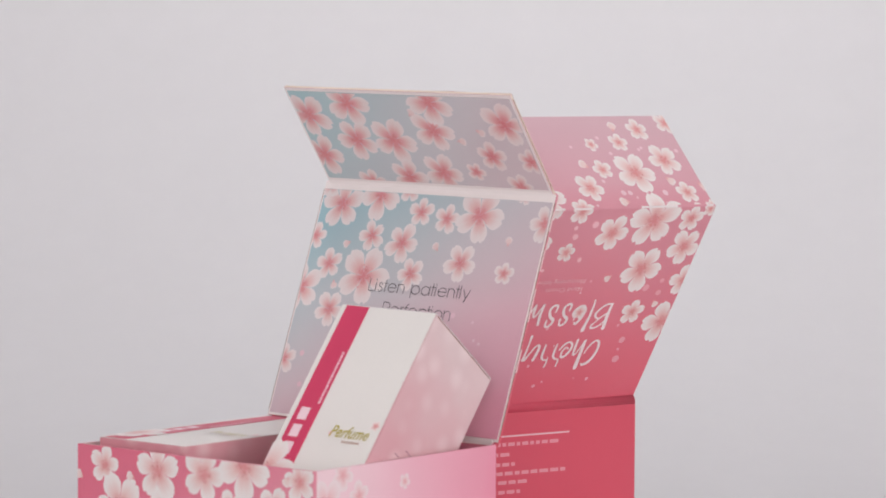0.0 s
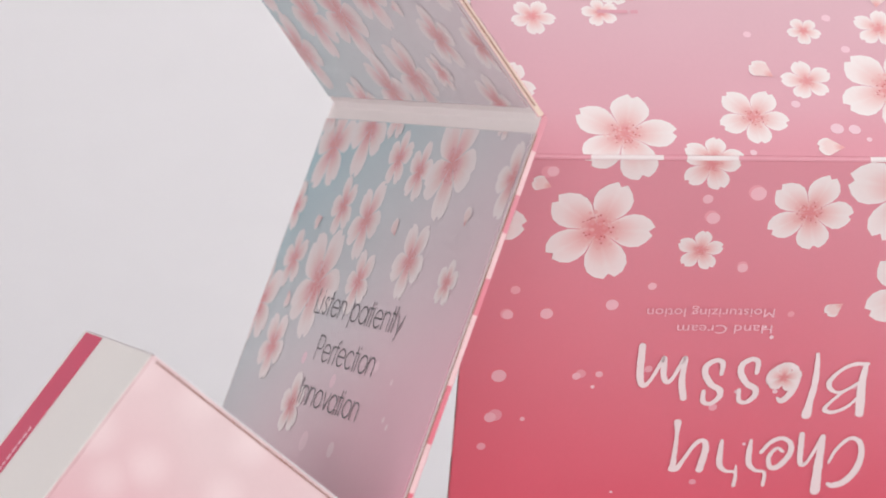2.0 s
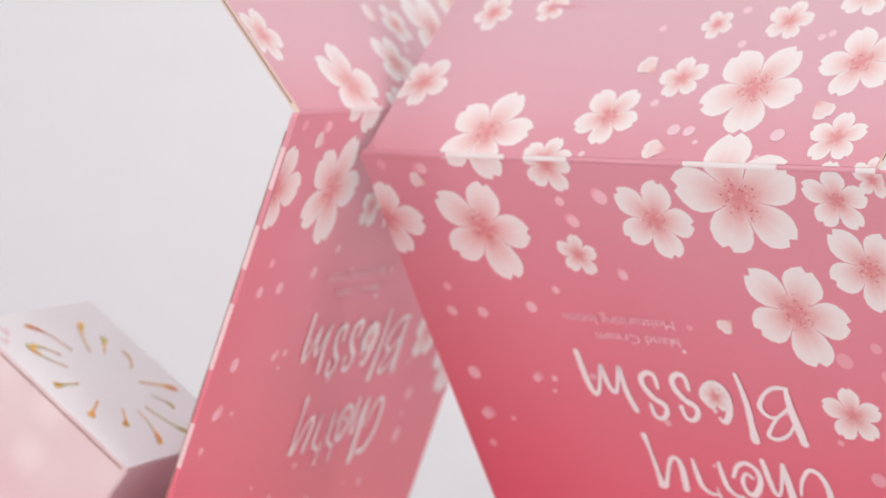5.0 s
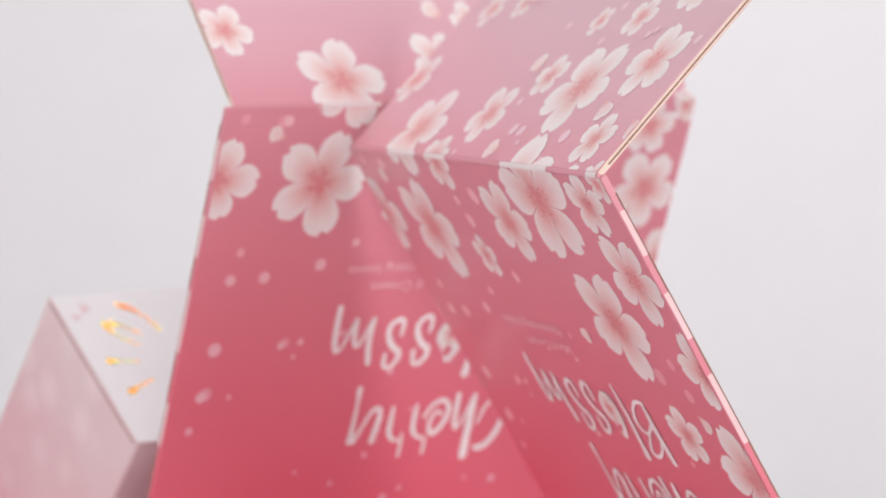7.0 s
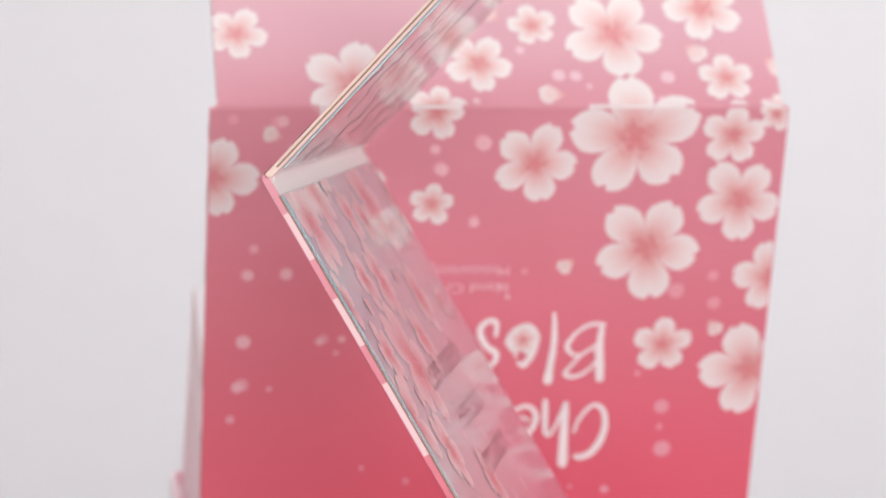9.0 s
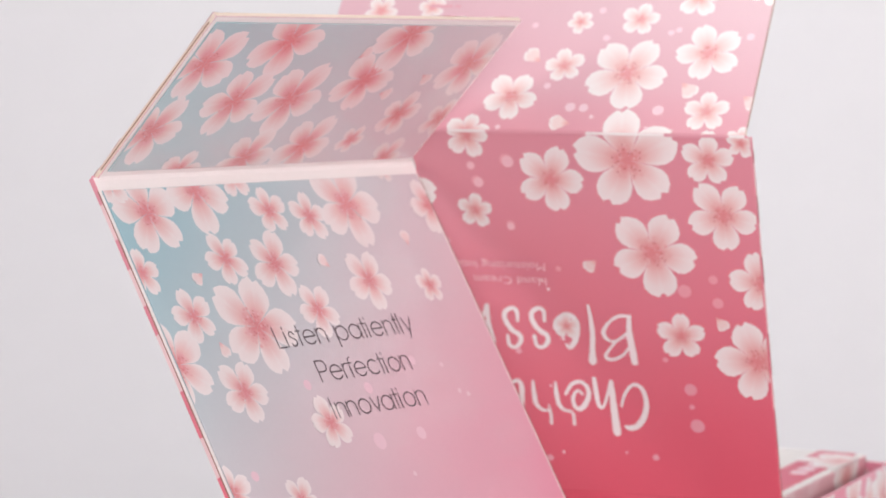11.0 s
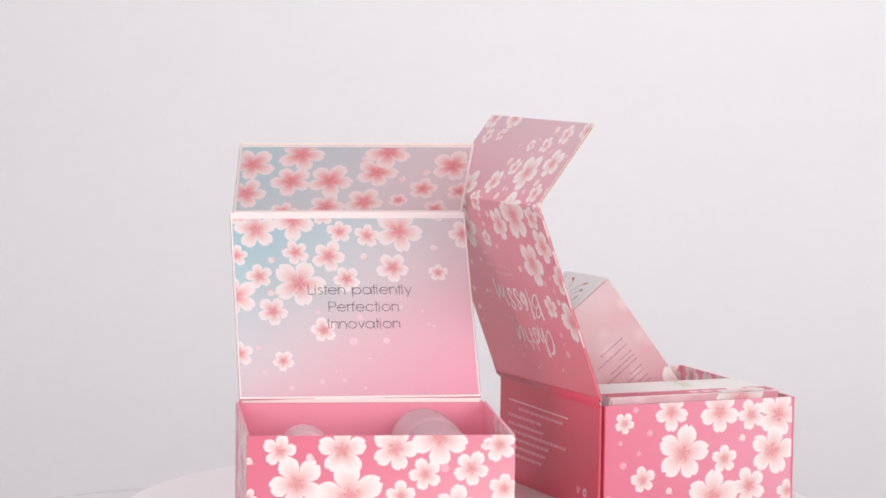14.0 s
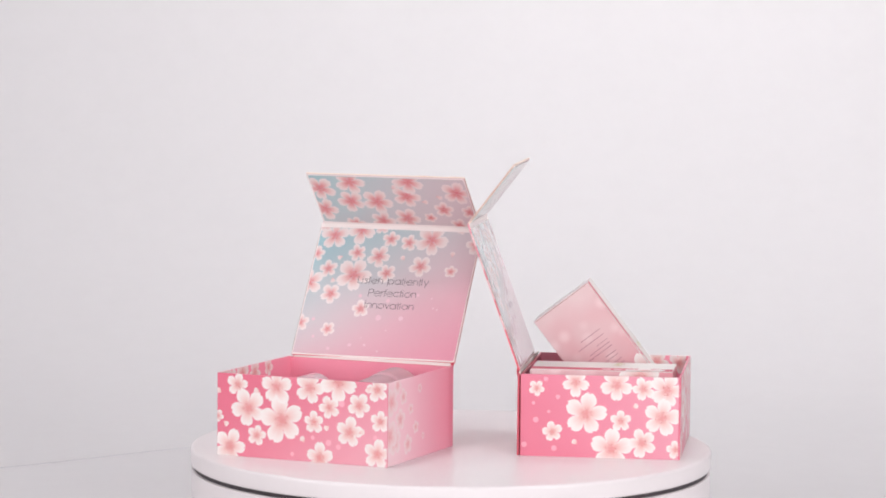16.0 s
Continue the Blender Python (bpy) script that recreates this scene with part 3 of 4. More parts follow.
FRONT_DOTS = [(0.0489, 0.0658, 0.0035), (0.0333, 0.0223, 0.0035), (0.0141, 0.0267, 0.0024), (-0.0108, 0.0069, 0.0024), (0.0891, 0.0316, 0.0024), (0.0451, 0.0184, 0.003)]
LEFT = [(0.0696, 0.0756, 0.0087), (0.052, 0.0275, 0.0106), (0.0149, 0.0482, 0.0223), (0.0266, 0.0833, 0.0149), (-0.0188, 0.0814, 0.0173), (-0.0484, 0.0778, 0.0123), (-0.0742, 0.0766, 0.0183), (-0.0238, 0.0417, 0.0111), (-0.0687, 0.0463, 0.0202), (-0.0137, 0.0102, 0.0223), (-0.0476, 0.0179, 0.0154), (-0.0846, 0.0114, 0.0098)]
LEFT_PETALS = [(-0.0395, 0.0583), (0.0269, 0.0166)]
LEFT_DOTS = [(0.0597, 0.0863, 0.0025), (0.0705, 0.0406, 0.0031), (0.0561, 0.0501, 0.0019), (0.0833, 0.0128, 0.0031), (0.0499, 0.0094, 0.0031), (0.0732, 0.0593, 0.0019), (0.0463, 0.0666, 0.0025)]
RIGHT = [(-0.0632, 0.0863, 0.0096), (-0.0286, 0.0565, 0.006), (-0.0699, 0.0257, 0.0148), (-0.0359, 0.0185, 0.0109), (0.0046, 0.0231, 0.0037), (-0.0046, 0.0766, 0.005)]
RIGHT += [(-0.0830, 0.0330, 0.0180), (-0.0790, 0.0700, 0.0160), (-0.0560, 0.0480, 0.0120), (-0.0480, 0.0720, 0.0090), (-0.0150, 0.0350, 0.0070)]
FLAP_OUT += [(0.0515, 0.0090, 0.0160), (0.0900, 0.0300, 0.0105)]
# the way in which one petal of each blossom points
LID_OUT_TURNS = [154, 113, 175, 118, 124, 168, 100, 150, 164, 142, 168, 110, 110]
FLAP_OUT_TURNS = [121, 150, 118, 130, 100, 165, 140, 160, 110, 90, 120, 150, 130, 177, 120]
LID_IN_TURNS = [22, 50, 66, 64, 40, 20, 10, 64, 55, 15, 30, 45, 60, 10, 35, 20, 50, 30, 40, 20, 10, 0]
FRONT_TURNS = [100, 135, 152, 90, 110, 160, 140, 126, 100, 120, 150, 165, 175, 110, 90, 100, 120]
LEFT_TURNS = [120, 150, 173, 126, 126, 140, 110, 160, 174, 165, 140, 150]


def panel(name, width, z1, thick, outer, parent, local, inner=None, label="", edge_card=None):
    """A board in x and z that is printed on +y, and lined on -y."""
    bm = board(-width / 2, width / 2, -thick, 0, 0, z1, 0.00022, lambda n: 0 if n.y > 0.5 else (1 if n.y < -0.5 else 2))
    return part(name, bm, [outer, inner or INSIDE_CARD, edge_card or outer], parent, label, local)


FLAP_OUT_DOTS = [(0.0044, 0.0549, 0.0014), (-0.0288, 0.0485, 0.0016), (-0.0079, 0.0231, 0.0016), (-0.0204, 0.0123, 0.0023), (-0.0263, 0.012, 0.0021), (-0.0588, 0.0115, 0.0025), (-0.0306, 0.0076, 0.001), (-0.0567, 0.0516, 0.0014), (-0.0599, 0.0532, 0.0014), (-0.0914, 0.0499, 0.0018), (0.0093, 0.0014, 0.0012), (-0.0554, 0.0024, 0.0009), (-0.0242, 0.0631, 0.0016)]


EDGES = {}


def gift_box(label, lean, bend, yaw, twist):
    box = tagged(new("gift_box"), label, "box", "cherry blossom gift boxes")
    # tray
    part("tray_floor", board(-WT / 2 + CARD, WT / 2 - CARD, -D / 2 + CARD, D / 2 - 0.004, 0.0005, 0.009, 0), INSIDE_CARD, box)
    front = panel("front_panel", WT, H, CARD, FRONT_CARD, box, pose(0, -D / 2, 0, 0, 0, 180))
    art = Print(1, 0, (-WT / 2, WT / 2, 0, H))
    for (u, v, r), turn in zip(FRONT, FRONT_TURNS):
        art.flower(-u, v, r, 0.75, turn)
    for u, v in FRONT_PETALS:
        art.loose_petal(-u, v, 0.0075)
    art.dots([(-u, v, r) for u, v, r in FRONT_DOTS], lin(236, 168, 184))
    art.place(front)
    art = Print(-1, -CARD, (-WT / 2, WT / 2, 0, H))
    for u, v, r in ((0.08, 0.084, 0.013), (0.05, 0.080, 0.012), (0.02, 0.084, 0.014), (-0.012, 0.080, 0.012), (-0.045, 0.083, 0.012), (-0.080, 0.082, 0.013)):
        art.flower(-u, v, r, 0.9)
    art.place(front)
    depth = D - CARD - 0.0035
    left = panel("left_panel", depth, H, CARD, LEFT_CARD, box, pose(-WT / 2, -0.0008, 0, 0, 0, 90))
    art = Print(1, 0, (-depth / 2, depth / 2, 0, H))
    for (u, v, r), turn in zip(LEFT, LEFT_TURNS):
        art.flower(u, v, r, 0.7, turn)
    for u, v in LEFT_PETALS:
        art.loose_petal(u, v, 0.007)
    art.dots(LEFT_DOTS, lin(236, 164, 182))
    art.place(left)
    art = Print(-1, -CARD, (-depth / 2, depth / 2, 0, H))
    for u, v, r in ((0.030, 0.084, 0.010), (-0.004, 0.082, 0.013), (-0.034, 0.084, 0.014), (-0.060, 0.080, 0.012), (-0.080, 0.084, 0.012), (-0.05, 0.056, 0.012), (-0.018, 0.060, 0.009)):
        art.flower(u, v, r, 0.7)
    art.place(left)
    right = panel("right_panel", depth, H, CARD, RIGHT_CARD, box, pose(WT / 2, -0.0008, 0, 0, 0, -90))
    # Blossoms faded to match the gloss painted into this panel.
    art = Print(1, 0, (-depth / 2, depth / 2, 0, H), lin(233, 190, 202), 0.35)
    for u, v, r in RIGHT:
        art.flower(-u, v, r, 0.7)
    art.place(right)
    art = Print(-1, -CARD, (-depth / 2, depth / 2, 0, H))
    for u, v, r in ((0.076, 0.082, 0.012), (0.050, 0.084, 0.013), (0.024, 0.080, 0.012), (-0.006, 0.085, 0.010), (0.062, 0.060, 0.010)):
        art.flower(u, v, r, 0.8)
    art.place(right)
    panel("tray_back_panel", WT - 0.001, H - 0.001, CARD, BACK_CARD, box, pose(0, D / 2 - 0.0032, 0))
    # wrap: back, lid and closing flap
    back = panel("back_cover", W + 0.001, H + 0.0004, CARD, BACK_CARD, box, pose(0, D / 2 + 0.0005, 0))
    art = Print(1, 0, (-W / 2, W / 2, 0, H))
    art.bar(-0.040, 0.082, 0.0708, 0.0720, lin(232, 190, 196))
    rng = random.Random(7)
    pale = lin(226, 150, 162)
    for row, (v, u0) in enumerate(((0.0655, -0.028), (0.0582, 0.016), (0.0510, 0.010), (0.0445, -0.032), (0.0380, 0.006), (0.0310, 0.006), (0.024, 0.018))):
        u = 0.082 if row else 0.060
        while u > u0:
            w = rng.uniform(0.003, 0.009)
            art.bar(u - w, u, v - 0.0013, v + 0.0013, pale)
            u -= w + 0.0016
    art.spot(-0.0624, 0.0150, 0.0034, pale)
    art.spot(-0.0752, 0.0144, 0.0038, lin(236, 200, 206))
    art.lift += 0.00002
    art.spot(-0.0752, 0.0144, 0.0016, lin(200, 74, 96))
    art.place(back, "contact_print", "pale print rows, a rule and two round marks")
    part("hinge_crease", board(-W / 2 + 0.001, W / 2 - 0.001, D / 2 - 0.0022, D / 2 - 0.0006, H - 0.0022, H + 0.0024, 0.0006), CREASE_CARD, box, "pale creased paper hinge")
    hinge = pose(0, D / 2, H, 0, 0, -yaw) @ pose(0, 0, 0, -lean) @ pose(0, 0, 0, 0, twist)
    lid_z = LID
    bm = bmesh.new()
    rows = []
    for lift in (0.0, -0.0005):
        for k in range(5):
            t = k / 4
            row = []
            for x in (-W / 2, W / 2):
                low, high = Vector((x, D / 2 + 0.0010 + lift, H - 0.0030)), hinge @ Vector((x, 0.0017 + lift, 0.0050))
                row.append(bm.verts.new(low.lerp(high, t) + Vector((0, 0.0008 * math.sin(math.pi * t), 0))))
            rows.append(row)
    for k in range(4):
        bm.faces.new((rows[k][0], rows[k][1], rows[k + 1][1], rows[k + 1][0]))
        bm.faces.new((rows[k + 5][0], rows[k + 5][1], rows[k + 6][1], rows[k + 6][0]))
        for e in (0, 1):
            bm.faces.new((rows[k][e], rows[k + 1][e], rows[k + 6][e], rows[k + 5][e]))
    bmesh.ops.recalc_face_normals(bm, faces=bm.faces)
    part("hinge_paper", bm, BACK_CARD, box, "red wrap paper bent over the hinge", smooth=True)
    LOW, LOW_FLAP = 0.002, 0.0
    lid = panel("lid", W + 0.001, lid_z - 0.002, CARD, LID_OUTER, box, hinge @ pose(0, 0.0013, 0.002), CREASE_CARD)
    art = Print(1, 0, (-W / 2, W / 2, 0, lid_z - LOW))
    for rows, tone in ((LID_OUT_DOTS, lin(227, 158, 170)), (LID_OUT_MORE, lin(233, 184, 193))):
        art.dots([(u, v - 0.002, r) for u, v, r in rows], tone)
    own = random.Random(23)
    for tone, least, most in ((lin(230, 168, 180), 0.0008, 0.0018), (lin(238, 208, 214), 0.0005, 0.0010)):
        art.dots([(own.uniform(-0.05, 0.095), own.uniform(0.012, 0.125), own.uniform(least, most)) for _ in range(9)], tone)
    for (u, v, r), turn in zip(LID_OUT, LID_OUT_TURNS):
        art.flower(u, v - LOW, r, 1.0, turn)
    for (u, v, r), turn in zip(FLAP_OUT, FLAP_OUT_TURNS):
        art.flower(u, v + LID - LOW, r, 0.75, turn)
    for u, v in LID_OUT_PETALS:
        art.loose_petal(u, v - 0.002, 0.007)
    art.place(lid)
    for strokes in TITLE.values():
        brushed("title_letter", strokes, lid, WHITE_INK, 1, 0.00034, -0.002, "white brush title printed head down")
    art = Print(1, 0.00045, (-W / 2, W / 2, 0, LID))
    art.flower(-0.0122, 0.0830, 0.0058, 1.0, 20)
    art.place(lid)
    lettering("small_lettering", "Hand Cream", lid, PALE_INK, -0.0055, 0.0275, 0.1052, 0.0036, 1, 0, True)
    lettering("small_lettering", "Moisturizing lotion", lid, PALE_INK, -0.0055, 0.0385, 0.1120, 0.0036, 1, 0, True)
    for sx in (-1, 1):
        for v0, v1 in ((0.1455, 0.1600), (0.1180, 0.1330), (0.0830, 0.1060), (0.0480, 0.0640)):
            x1 = sx * (W / 2 + 0.0005)
            tip = part("edge_print", board(-0.00015, 0.00015, -CARD + 0.0003, -0.0003, v0 - v1, 0, 0), TIP_CARD, lid, "pale petal tips wrapped over the edge", pose(x1, 0, v1))
            if sx < 0:
                EDGES.setdefault(box, tip)
        part("board_line", board(x1 - 0.00012, x1 + 0.00012, -CARD - 0.0001, -CARD + 0.0004, 0.004, LID - 0.008, 0), SEAM_BROWN, lid, "thin brown board line")
    liner = part("lid_liner", board(-W / 2 + 0.0010, W / 2 - 0.0010, -0.0005, 0, 0.004, LID - 0.0060, 0.0002), LID_INNER, box, "blue to pink blossom lining paper", hinge @ pose(0, 0.0013 - CARD - 0.0001, 0))
    art = Print(-1, -0.0005, (-W / 2 + 0.0011, W / 2 - 0.0011, 0.0042, LID - 0.0062), lin(222, 194, 199), 0.20)
    art.dots(LID_IN_DOTS, lin(228, 190, 202))
    for (u, v, r), turn in zip(LID_IN, LID_IN_TURNS):
        art.flower(u, v, r, 1.5, turn)
    for u, v in LID_IN_PETALS:
        art.loose_petal(u, v, 0.007)
    art.place(liner, inks=LINING_PRINT)
    for words, u0, u1, base in (("Listen patiently", -0.0382, 0.0490, 0.0962), ("Perfection", -0.0218, 0.0368, 0.0804), ("Innovation", -0.0230, 0.0368, 0.0648)):
        motto(words, liner, GREY_INK, u0, u1, base, 0.0087, "thin dark grey sans-serif motto")
    fold = hinge @ pose(0, 0, LID, bend)
    part("fold_crease", board(-W / 2 + 0.003, W / 2 - 0.003, -0.0016, -0.0004, -0.0030, 0.0030, 0.0005), CREASE_CARD, box, "pale creased fold paper", hinge @ pose(0, 0, LID - 0.0002, bend / 2))
    flap_w = 0.1957
    bm = bmesh.new()
    arc = [[bm.verts.new((x, r * math.cos(a), r * math.sin(a))) for x in (-flap_w / 2 - 0.001, flap_w / 2 + 0.001)] for r, a in
           [(0.0013, radians(bend) * k / 8) for k in range(9)] + [(0.0004, radians(bend) * (8 - k) / 8) for k in range(9)]]
    for p, q in zip(arc, arc[1:] + arc[:1]):
        bm.faces.new((p[0], p[1], q[1], q[0]))
    for k in (0, 1):
        bm.faces.new([p[k] for p in arc])
    bmesh.ops.recalc_face_normals(bm, faces=bm.faces)
    spine = part("fold_spine", bm, FOLD_CARD, box, "smooth pink outer fold", hinge @ pose(0, 0, LID))
    for u, v, r in LID_OUT + [(u, v + LID, r) for u, v, r in FLAP_OUT]:
        half = math.sqrt(max(0.0, (0.94 * r) ** 2 - (v - LID) ** 2))
        if half > 0.002:
            bm = bmesh.new()
            u0, u1 = max(u - half, -flap_w / 2), min(u + half, flap_w / 2)
            arc = [[bm.verts.new((x, 0.00137 * math.cos(a), 0.00137 * math.sin(a))) for x in (u0, u1)] for a in [radians(bend) * k / 8 for k in range(9)]]
            for p, q in zip(arc, arc[1:]):
                bm.faces.new((p[0], q[0], q[1], p[1]))
            part("fold_print", bm, PETAL_CARD, spine, "white petals printed over the fold")
    flap = panel("flap", flap_w, FLAP - LOW_FLAP, CARD, FLAP_OUTER, box, fold @ pose(0, 0.0013, LOW_FLAP), CREASE_CARD, "", EDGE_CARD)
    art = Print(1, 0, (-flap_w / 2, flap_w / 2, 0, FLAP - LOW_FLAP))
    for (u, v, r), turn in zip(FLAP_OUT, FLAP_OUT_TURNS):
        art.flower(u, v - LOW_FLAP, r, 0.75, turn)
    for (u, v, r), turn in zip(LID_OUT, LID_OUT_TURNS):
        art.flower(u, v - LID - LOW_FLAP, r, 1.0, turn)
    art.dots([(u, v - LOW_FLAP, r) for u, v, r in FLAP_OUT_DOTS], lin(231, 196, 204))
    for u, v in FLAP_OUT_PETALS:
        art.loose_petal(u, v - LOW_FLAP, 0.0092)
    for u0, u1, v in ((0.041, 0.0435, 0.0640), (0.0445, 0.055, 0.0640), (0.042, 0.0455, 0.0702), (0.0465, 0.050, 0.0702), (0.0515, 0.066, 0.0702)):
        art.bar(u0, u1, v, v + 0.0016, lin(214, 156, 167))
    art.place(flap)
    for x1 in (-flap_w / 2, flap_w / 2):
        part("board_line", board(x1 - 0.00012, x1 + 0.00012, -0.0014, -0.0009, 0.004, FLAP - 0.004, 0), SEAM_BROWN, flap, "thin brown board line")
    liner = part("flap_liner", board(-flap_w / 2 + 0.002, flap_w / 2 - 0.002, -0.0005, 0, 0.0045, FLAP - 0.0025, 0.0002), FLAP_INNER, box, "grey blossom lining paper", fold @ pose(0, 0.0013 - CARD - 0.0001, 0))
    art = Print(-1, -0.0005, (-flap_w / 2 + 0.0022, flap_w / 2 - 0.0022, 0.0047, FLAP - 0.0027), lin(218, 190, 194), 0.16)
    for u, v, r in FLAP_IN:
        art.flower(u, v, 1.20 * r, 1.5, None, True)
    for u, v in FLAP_IN_PETALS:
        art.loose_petal(u, v, 0.008)
    art.place(liner, inks=LINING_PRINT)
    return box


box_with_bottles = gift_box("open pink cherry blossom gift box holding two frosted bottles", 31.54, 73.77, -3.07, -0.04)
# Hidden pad, added so that the bottles show above the rim.
part("insert_pad", board(-WT / 2 + CARD + 0.001, WT / 2 - CARD - 0.001, -D / 2 + CARD + 0.001, D / 2 - 0.0065, 0.0092, 0.0335, 0.003), INSIDE_CARD, box_with_bottles, "pink pad added to raise the bottles")
box_with_cartons = gift_box("open pink cherry blossom gift box holding two white cartons", 20.12, 57.46, -1.64, 1.11)
# Hidden pad, added so that the lying carton reaches the rim.
part("insert_pad", board(-WT / 2 + CARD + 0.001, -0.012, -D / 2 + CARD + 0.001, D / 2 - 0.0065, 0.0092, 0.0190, 0.002), INSIDE_CARD, box_with_cartons, "pink pad added to raise the lying carton")
# the lens stays focused on the free edge of the lid of the box with the bottles
cam.data.dof.use_dof = True
cam.data.dof.focus_object = EDGES[box_with_bottles]
cam.data.dof.aperture_fstop = 15.0

# each tray is skewed a little against its lid, about the hinge
SKEWED = lambda yaw: pose(0, D / 2, 0, 0, 0, yaw) @ pose(0, -D / 2, 0)
BOX_B = pose(0.1582, 0.0800, 0, 0, 0, 104.80)
PLACES = {box_with_bottles: pose(-0.0983, -0.0879, 0) @ SKEWED(-3.07), box_with_cartons: BOX_B @ SKEWED(-1.64), turntable: pose(0, 0, 0)}

# ---- cartons ----
CW, CD, CL = 0.0774, 0.0761, 0.158


def perfume_carton(label):
    """Upright carton; white front on -y, pink sides, foil print on the top."""
    carton = tagged(new("perfume_carton"), label, "carton", "perfume cartons")
    part("body", board(-CW / 2, CW / 2, -CD / 2, CD / 2, 0, CL, 0.0006), CARTON_PINK, carton)
    face = part("front_face", board(-CW / 2 + 0.0003, CW / 2 - 0.0003, -0.0004, 0, 0.0005, CL - 0.0003, 0.0003), CARTON_WHITE, carton, "white front face", pose(0, -CD / 2, 0))
    x0 = -CW / 2
    part("stripe", board(x0 + 0.0045, x0 + 0.0232, -0.0002, 0, 0.001, CL - 0.0008, 0), STRIPE_RED, face, "crimson stripe", pose(0, -0.0005, 0))
    art = Print(-1, -0.0007, (-CW / 2, CW / 2, 0, CL))
    # plain pale blocks along the stripe
    for k in range(5):
        v = CL - 0.079 - k * 0.0128
        art.bar(x0 + 0.0085, x0 + 0.0160, v - 0.0092, v, lin(238, 206, 214))
    rng = random.Random(3)
    v = CL - 0.036
    while v > CL - 0.074:
        w = rng.uniform(0.0012, 0.0030)
        art.bar(x0 + 0.0194, x0 + 0.0212, v - w, v, lin(238, 196, 206))
        v -= w + 0.0006
    art.bar(x0 + 0.052, x0 + 0.066, CL - 0.1010, CL - 0.0995, lin(196, 170, 160))
    art.flower(x0 + 0.0725, CL - 0.0865, 0.0042, 1.0)
    art.flower(x0 + 0.0405, CL - 0.0950, 0.0022, 1.0)
    art.place(face, "front_print", "plain pale blocks and rows of print")
    art = Print(-1, -0.0008, (-CW / 2, CW / 2, 0, CL))
    art.flower(x0 + 0.004, CL - 0.128, 0.021, 0.5, 10)
    art.place(face)
    lettering("script_lettering", "Perfume", face, GOLD_INK, x0 + 0.040, x0 + 0.071, CL - 0.0975, 0.0085, -1, -0.0005, False, 0.3, 0.002, "gold script word")
    for sx, name in ((1, "side_print"), (-1, "side_print")):
        art = Print(1, 0, (-CD / 2, CD / 2, 0, CL))
        rng = random.Random(11)
        for v in (0.047, 0.054, 0.061, 0.0655, 0.070, 0.0775, 0.082, 0.088, 0.093):
            v += 0.038 if sx > 0 else 0.004
            s, end = -0.018, rng.uniform(-0.004, 0.022)
            while s < end:
                w = rng.uniform(0.001, 0.004)
                art.bar(s, s + w, CL - v - 0.0005, CL - v + 0.0004, lin(172, 112, 124))
                s += w + 0.0008
        if sx < 0:
            art.flower(-CD / 2 + 0.006, CL - 0.122, 0.021, 0.5, 30)
        art.place(carton, name, "small dark rows of print", pose(sx * CW / 2, 0, 0, 0, 0, -90 * sx))
    for sx in (-1, 1):
        part("tuck_seam", board(sx * CW / 2 - 0.0002, sx * CW / 2 + 0.0002, -CD / 2 + 0.002, CD / 2 - 0.002, CL - 0.0014, CL - 0.0009, 0), SEAM_BROWN, carton, "thin brown card seam")
    top = part("top_face", board(-CW / 2 + 0.0004, CW / 2 - 0.0004, -CD / 2 + 0.0004, CD / 2 - 0.0004, 0, 0.0005, 0.0003), CARTON_TOP_SHADE, carton, "white top face", pose(0, 0, CL))
    rng = random.Random(21)
    for k in range(13):
        bm = bmesh.new()
        a = math.tau * k / 13 + rng.uniform(-0.12, 0.12)
        r0, r1, bend = rng.uniform(0.015, 0.020), rng.uniform(0.027, 0.0345), rng.uniform(-0.3, 0.3)
        prev = None
        for i in range(9):
            t = i / 8
            r, b = r0 + (r1 - r0) * t, a + bend * t * t
            half = 0.0004 + 0.0015 * max(0.0, (t - 0.62) / 0.38) ** 0.6 * (1 if t < 0.95 else 0.6)
            p = [bm.verts.new((r * math.cos(b) - d * half * math.sin(b), r * math.sin(b) + d * half * math.cos(b), 0.0007)) for d in (-1, 1)]
            if prev:
                bm.faces.new((prev[0], p[0], p[1], prev[1]))
            prev = p
        bmesh.ops.recalc_face_normals(bm, faces=bm.faces)
        part("foil_strand", bm, FOIL, top, "holographic gold foil strand")
    for u, v, r in ((0.028, 0.030, 0.006), (-0.030, -0.028, 0.005)):
        art = Print(1, 0, (-CW / 2, CW / 2, -CD / 2, CD / 2), lin(206, 178, 190), 0.5)
        art.loose_petal(u, v, r)
        art.loose_petal(u + 0.005, v - 0.004, r * 0.8)
        art.place(top, "petal_print", "", pose(0, 0, 0.0006, 90))
    return carton


leaning = perfume_carton("white and pink perfume carton leaning in the open gift box")
lying = perfume_carton("white perfume carton with a crimson stripe lying in the gift box")
IN_B = PLACES[box_with_cartons]
# the top front edge of the leaning carton lies at this height and depth of the box
PLACES[leaning] = BOX_B @ pose(0.0604, 0.0252, 0.1812, -37.76) @ pose(0, 0, 0, 0, 0.86) @ pose(0, 0, 0, 0, 0, 1.10) @ pose(0, CD / 2, -CL)
PLACES[lying] = IN_B @ pose(-0.0545, -0.0805, 0.0192 + CD / 2, -90) 


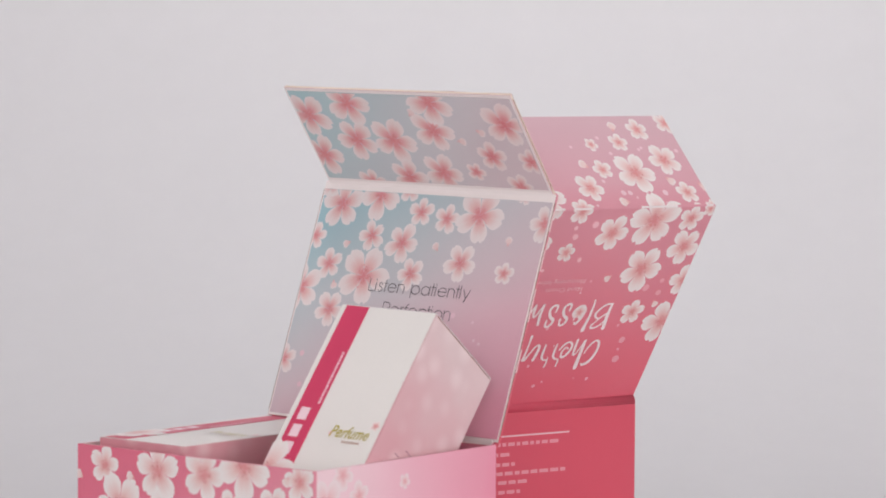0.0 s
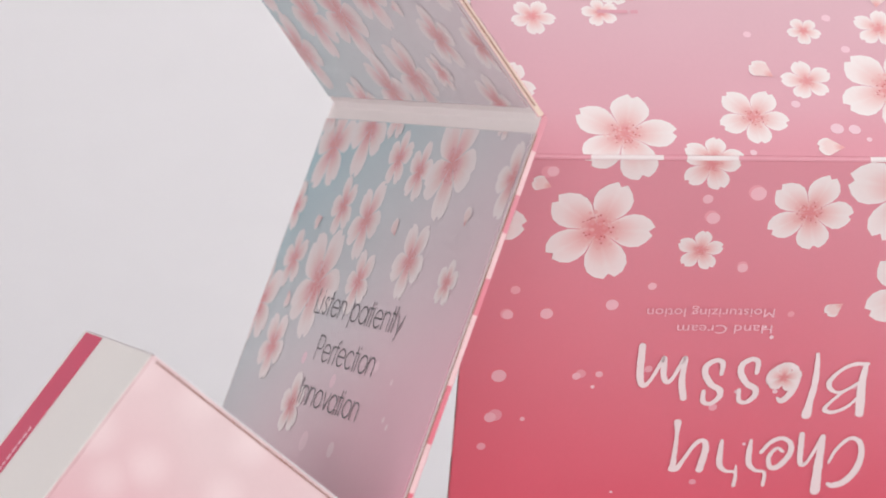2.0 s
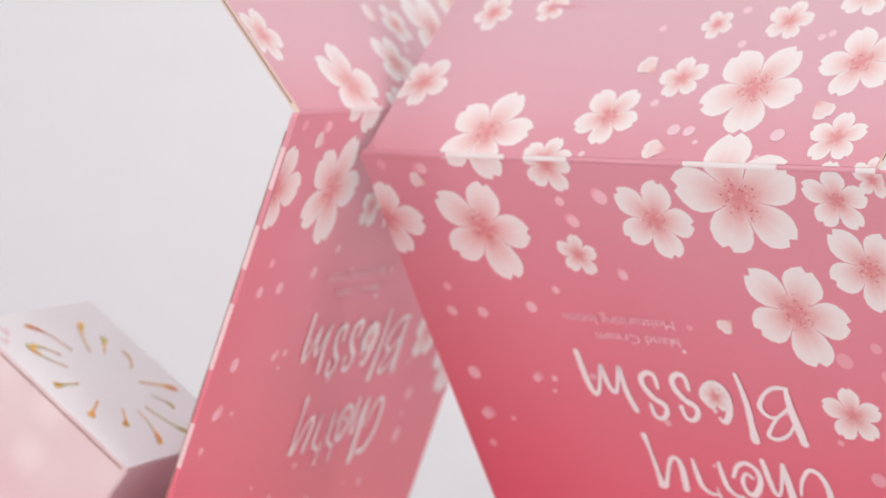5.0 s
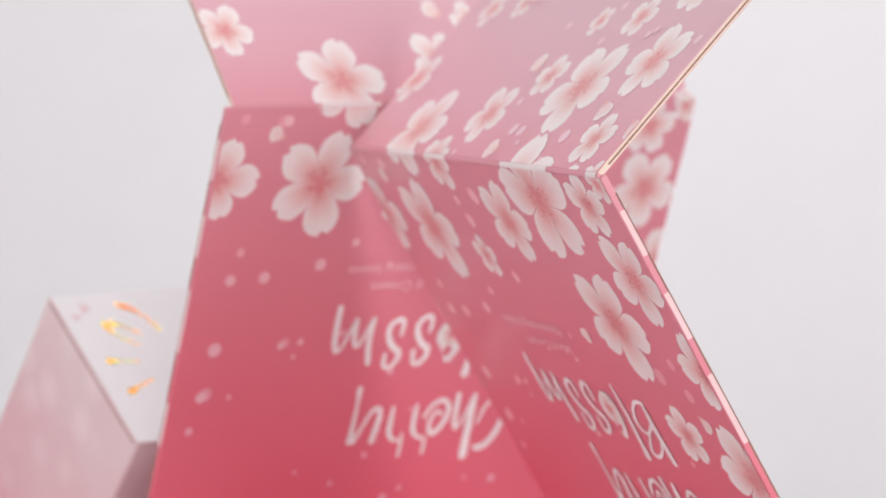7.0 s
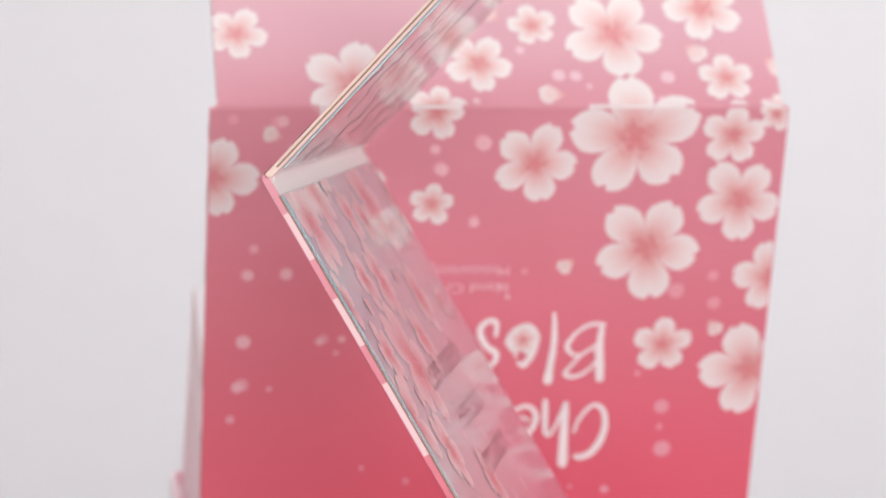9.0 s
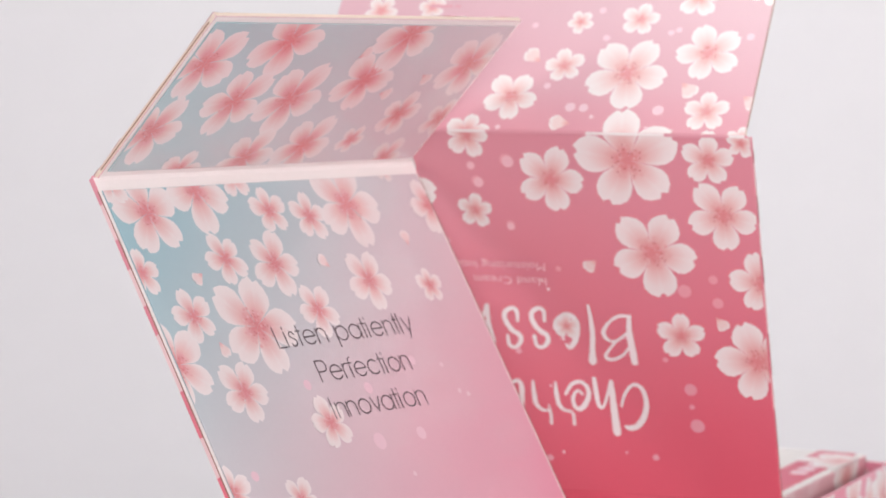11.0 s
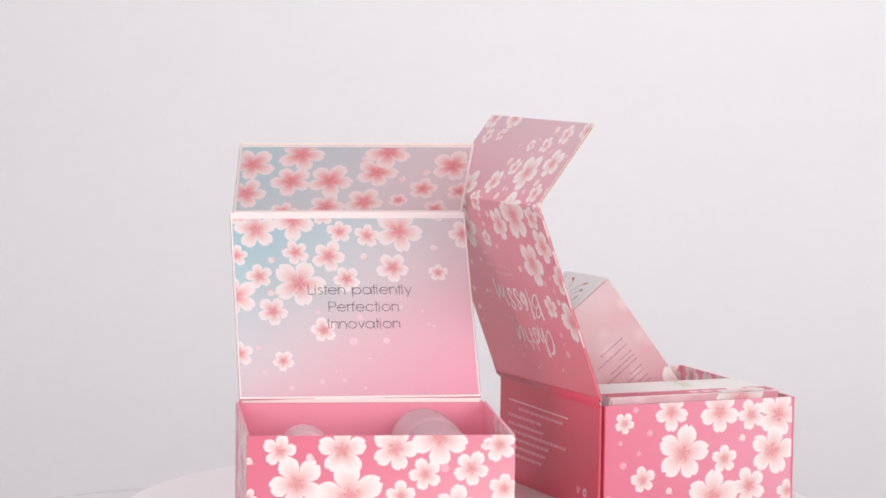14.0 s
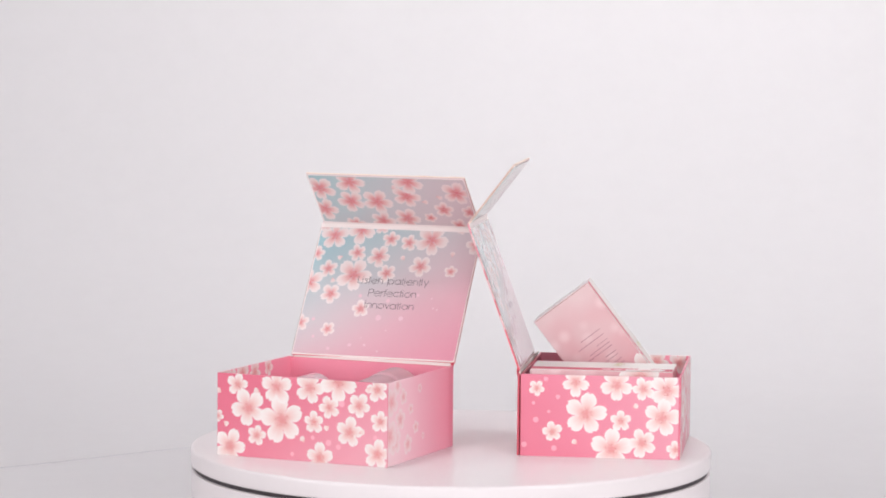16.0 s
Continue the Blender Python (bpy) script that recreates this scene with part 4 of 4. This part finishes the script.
# ---- bottles ----
def bottle(label, r, length, shade, cap_label):
    ob = tagged(new("cosmetic_bottle"), label, "bottle", "frosted bottles")
    part("body", lathe(rounded([(0, 0), (r * 0.95, 0), (r * 0.95, length * 0.58), (r * 0.8, length * 0.60), (0, length * 0.60)], 0.004), 48), FROSTED_PINK, ob, smooth=True)
    cap = part("cap", lathe(rounded([(0, length * 0.605), (r, length * 0.605), (r, length - 0.004), (r * 0.62, length), (0, length)], 0.006, 6), 48), shade, ob, cap_label, smooth=True)
    part("cap_ring", lathe(rounded([(r * 0.55, length - 0.0005), (r * 0.70, length - 0.0005), (r * 0.70, length + 0.0012), (r * 0.55, length + 0.0012)], 0.0004, 2), 48), CLEAR_PINK, cap, "clear raised ring", smooth=True)
    return ob


IN_A = PLACES[box_with_bottles]
tall = bottle("frosted pink cosmetic bottle lying in the open gift box", 0.0270, 0.138, FROSTED_PINK, "frosted cap")
short = bottle("clear pink capped bottle lying in the open gift box", 0.0215, 0.125, CLEAR_PINK, "clear pink cap")
PLACES[tall] = IN_A @ pose(0.0590, -0.0740, 0.0608, -89, 0, 5)
PLACES[short] = IN_A @ pose(-0.0500, -0.0700, 0.0553, -89)

# ---- cable ----
cu = bpy.data.curves.new("power_cable", "CURVE")
cu.dimensions, cu.bevel_depth, cu.bevel_resolution = "3D", 0.0026, 3
sp = cu.splines.new("NURBS")
track = [(-0.20, 0.23), (-0.22, 0.42), (-0.27, 0.62), (-0.378, 0.667), (-0.505, 0.524), (-0.597, 0.432), (-0.76, 0.30), (-1.2, 0.12)]
sp.points.add(len(track) - 1)
for p, (x, y) in zip(sp.points, track):
    p.co = (x, y, FLOOR + 0.0027, 1)
sp.use_endpoint_u, sp.order_u = True, 4
tagged(new("power_cable", cu), "thin pale grey power cable on the studio paper", "cable").data.materials.append(CABLE_GREY)


def motions():
    """Everything on the platter turns with it, clockwise from above."""
    for thing, place in PLACES.items():
        walk(thing, [(k * 0.25, pose(0, 0, 0, 0, 0, -143.3726 - 14.5447 * k * 0.25) @ place) for k in range(65)])


motions()
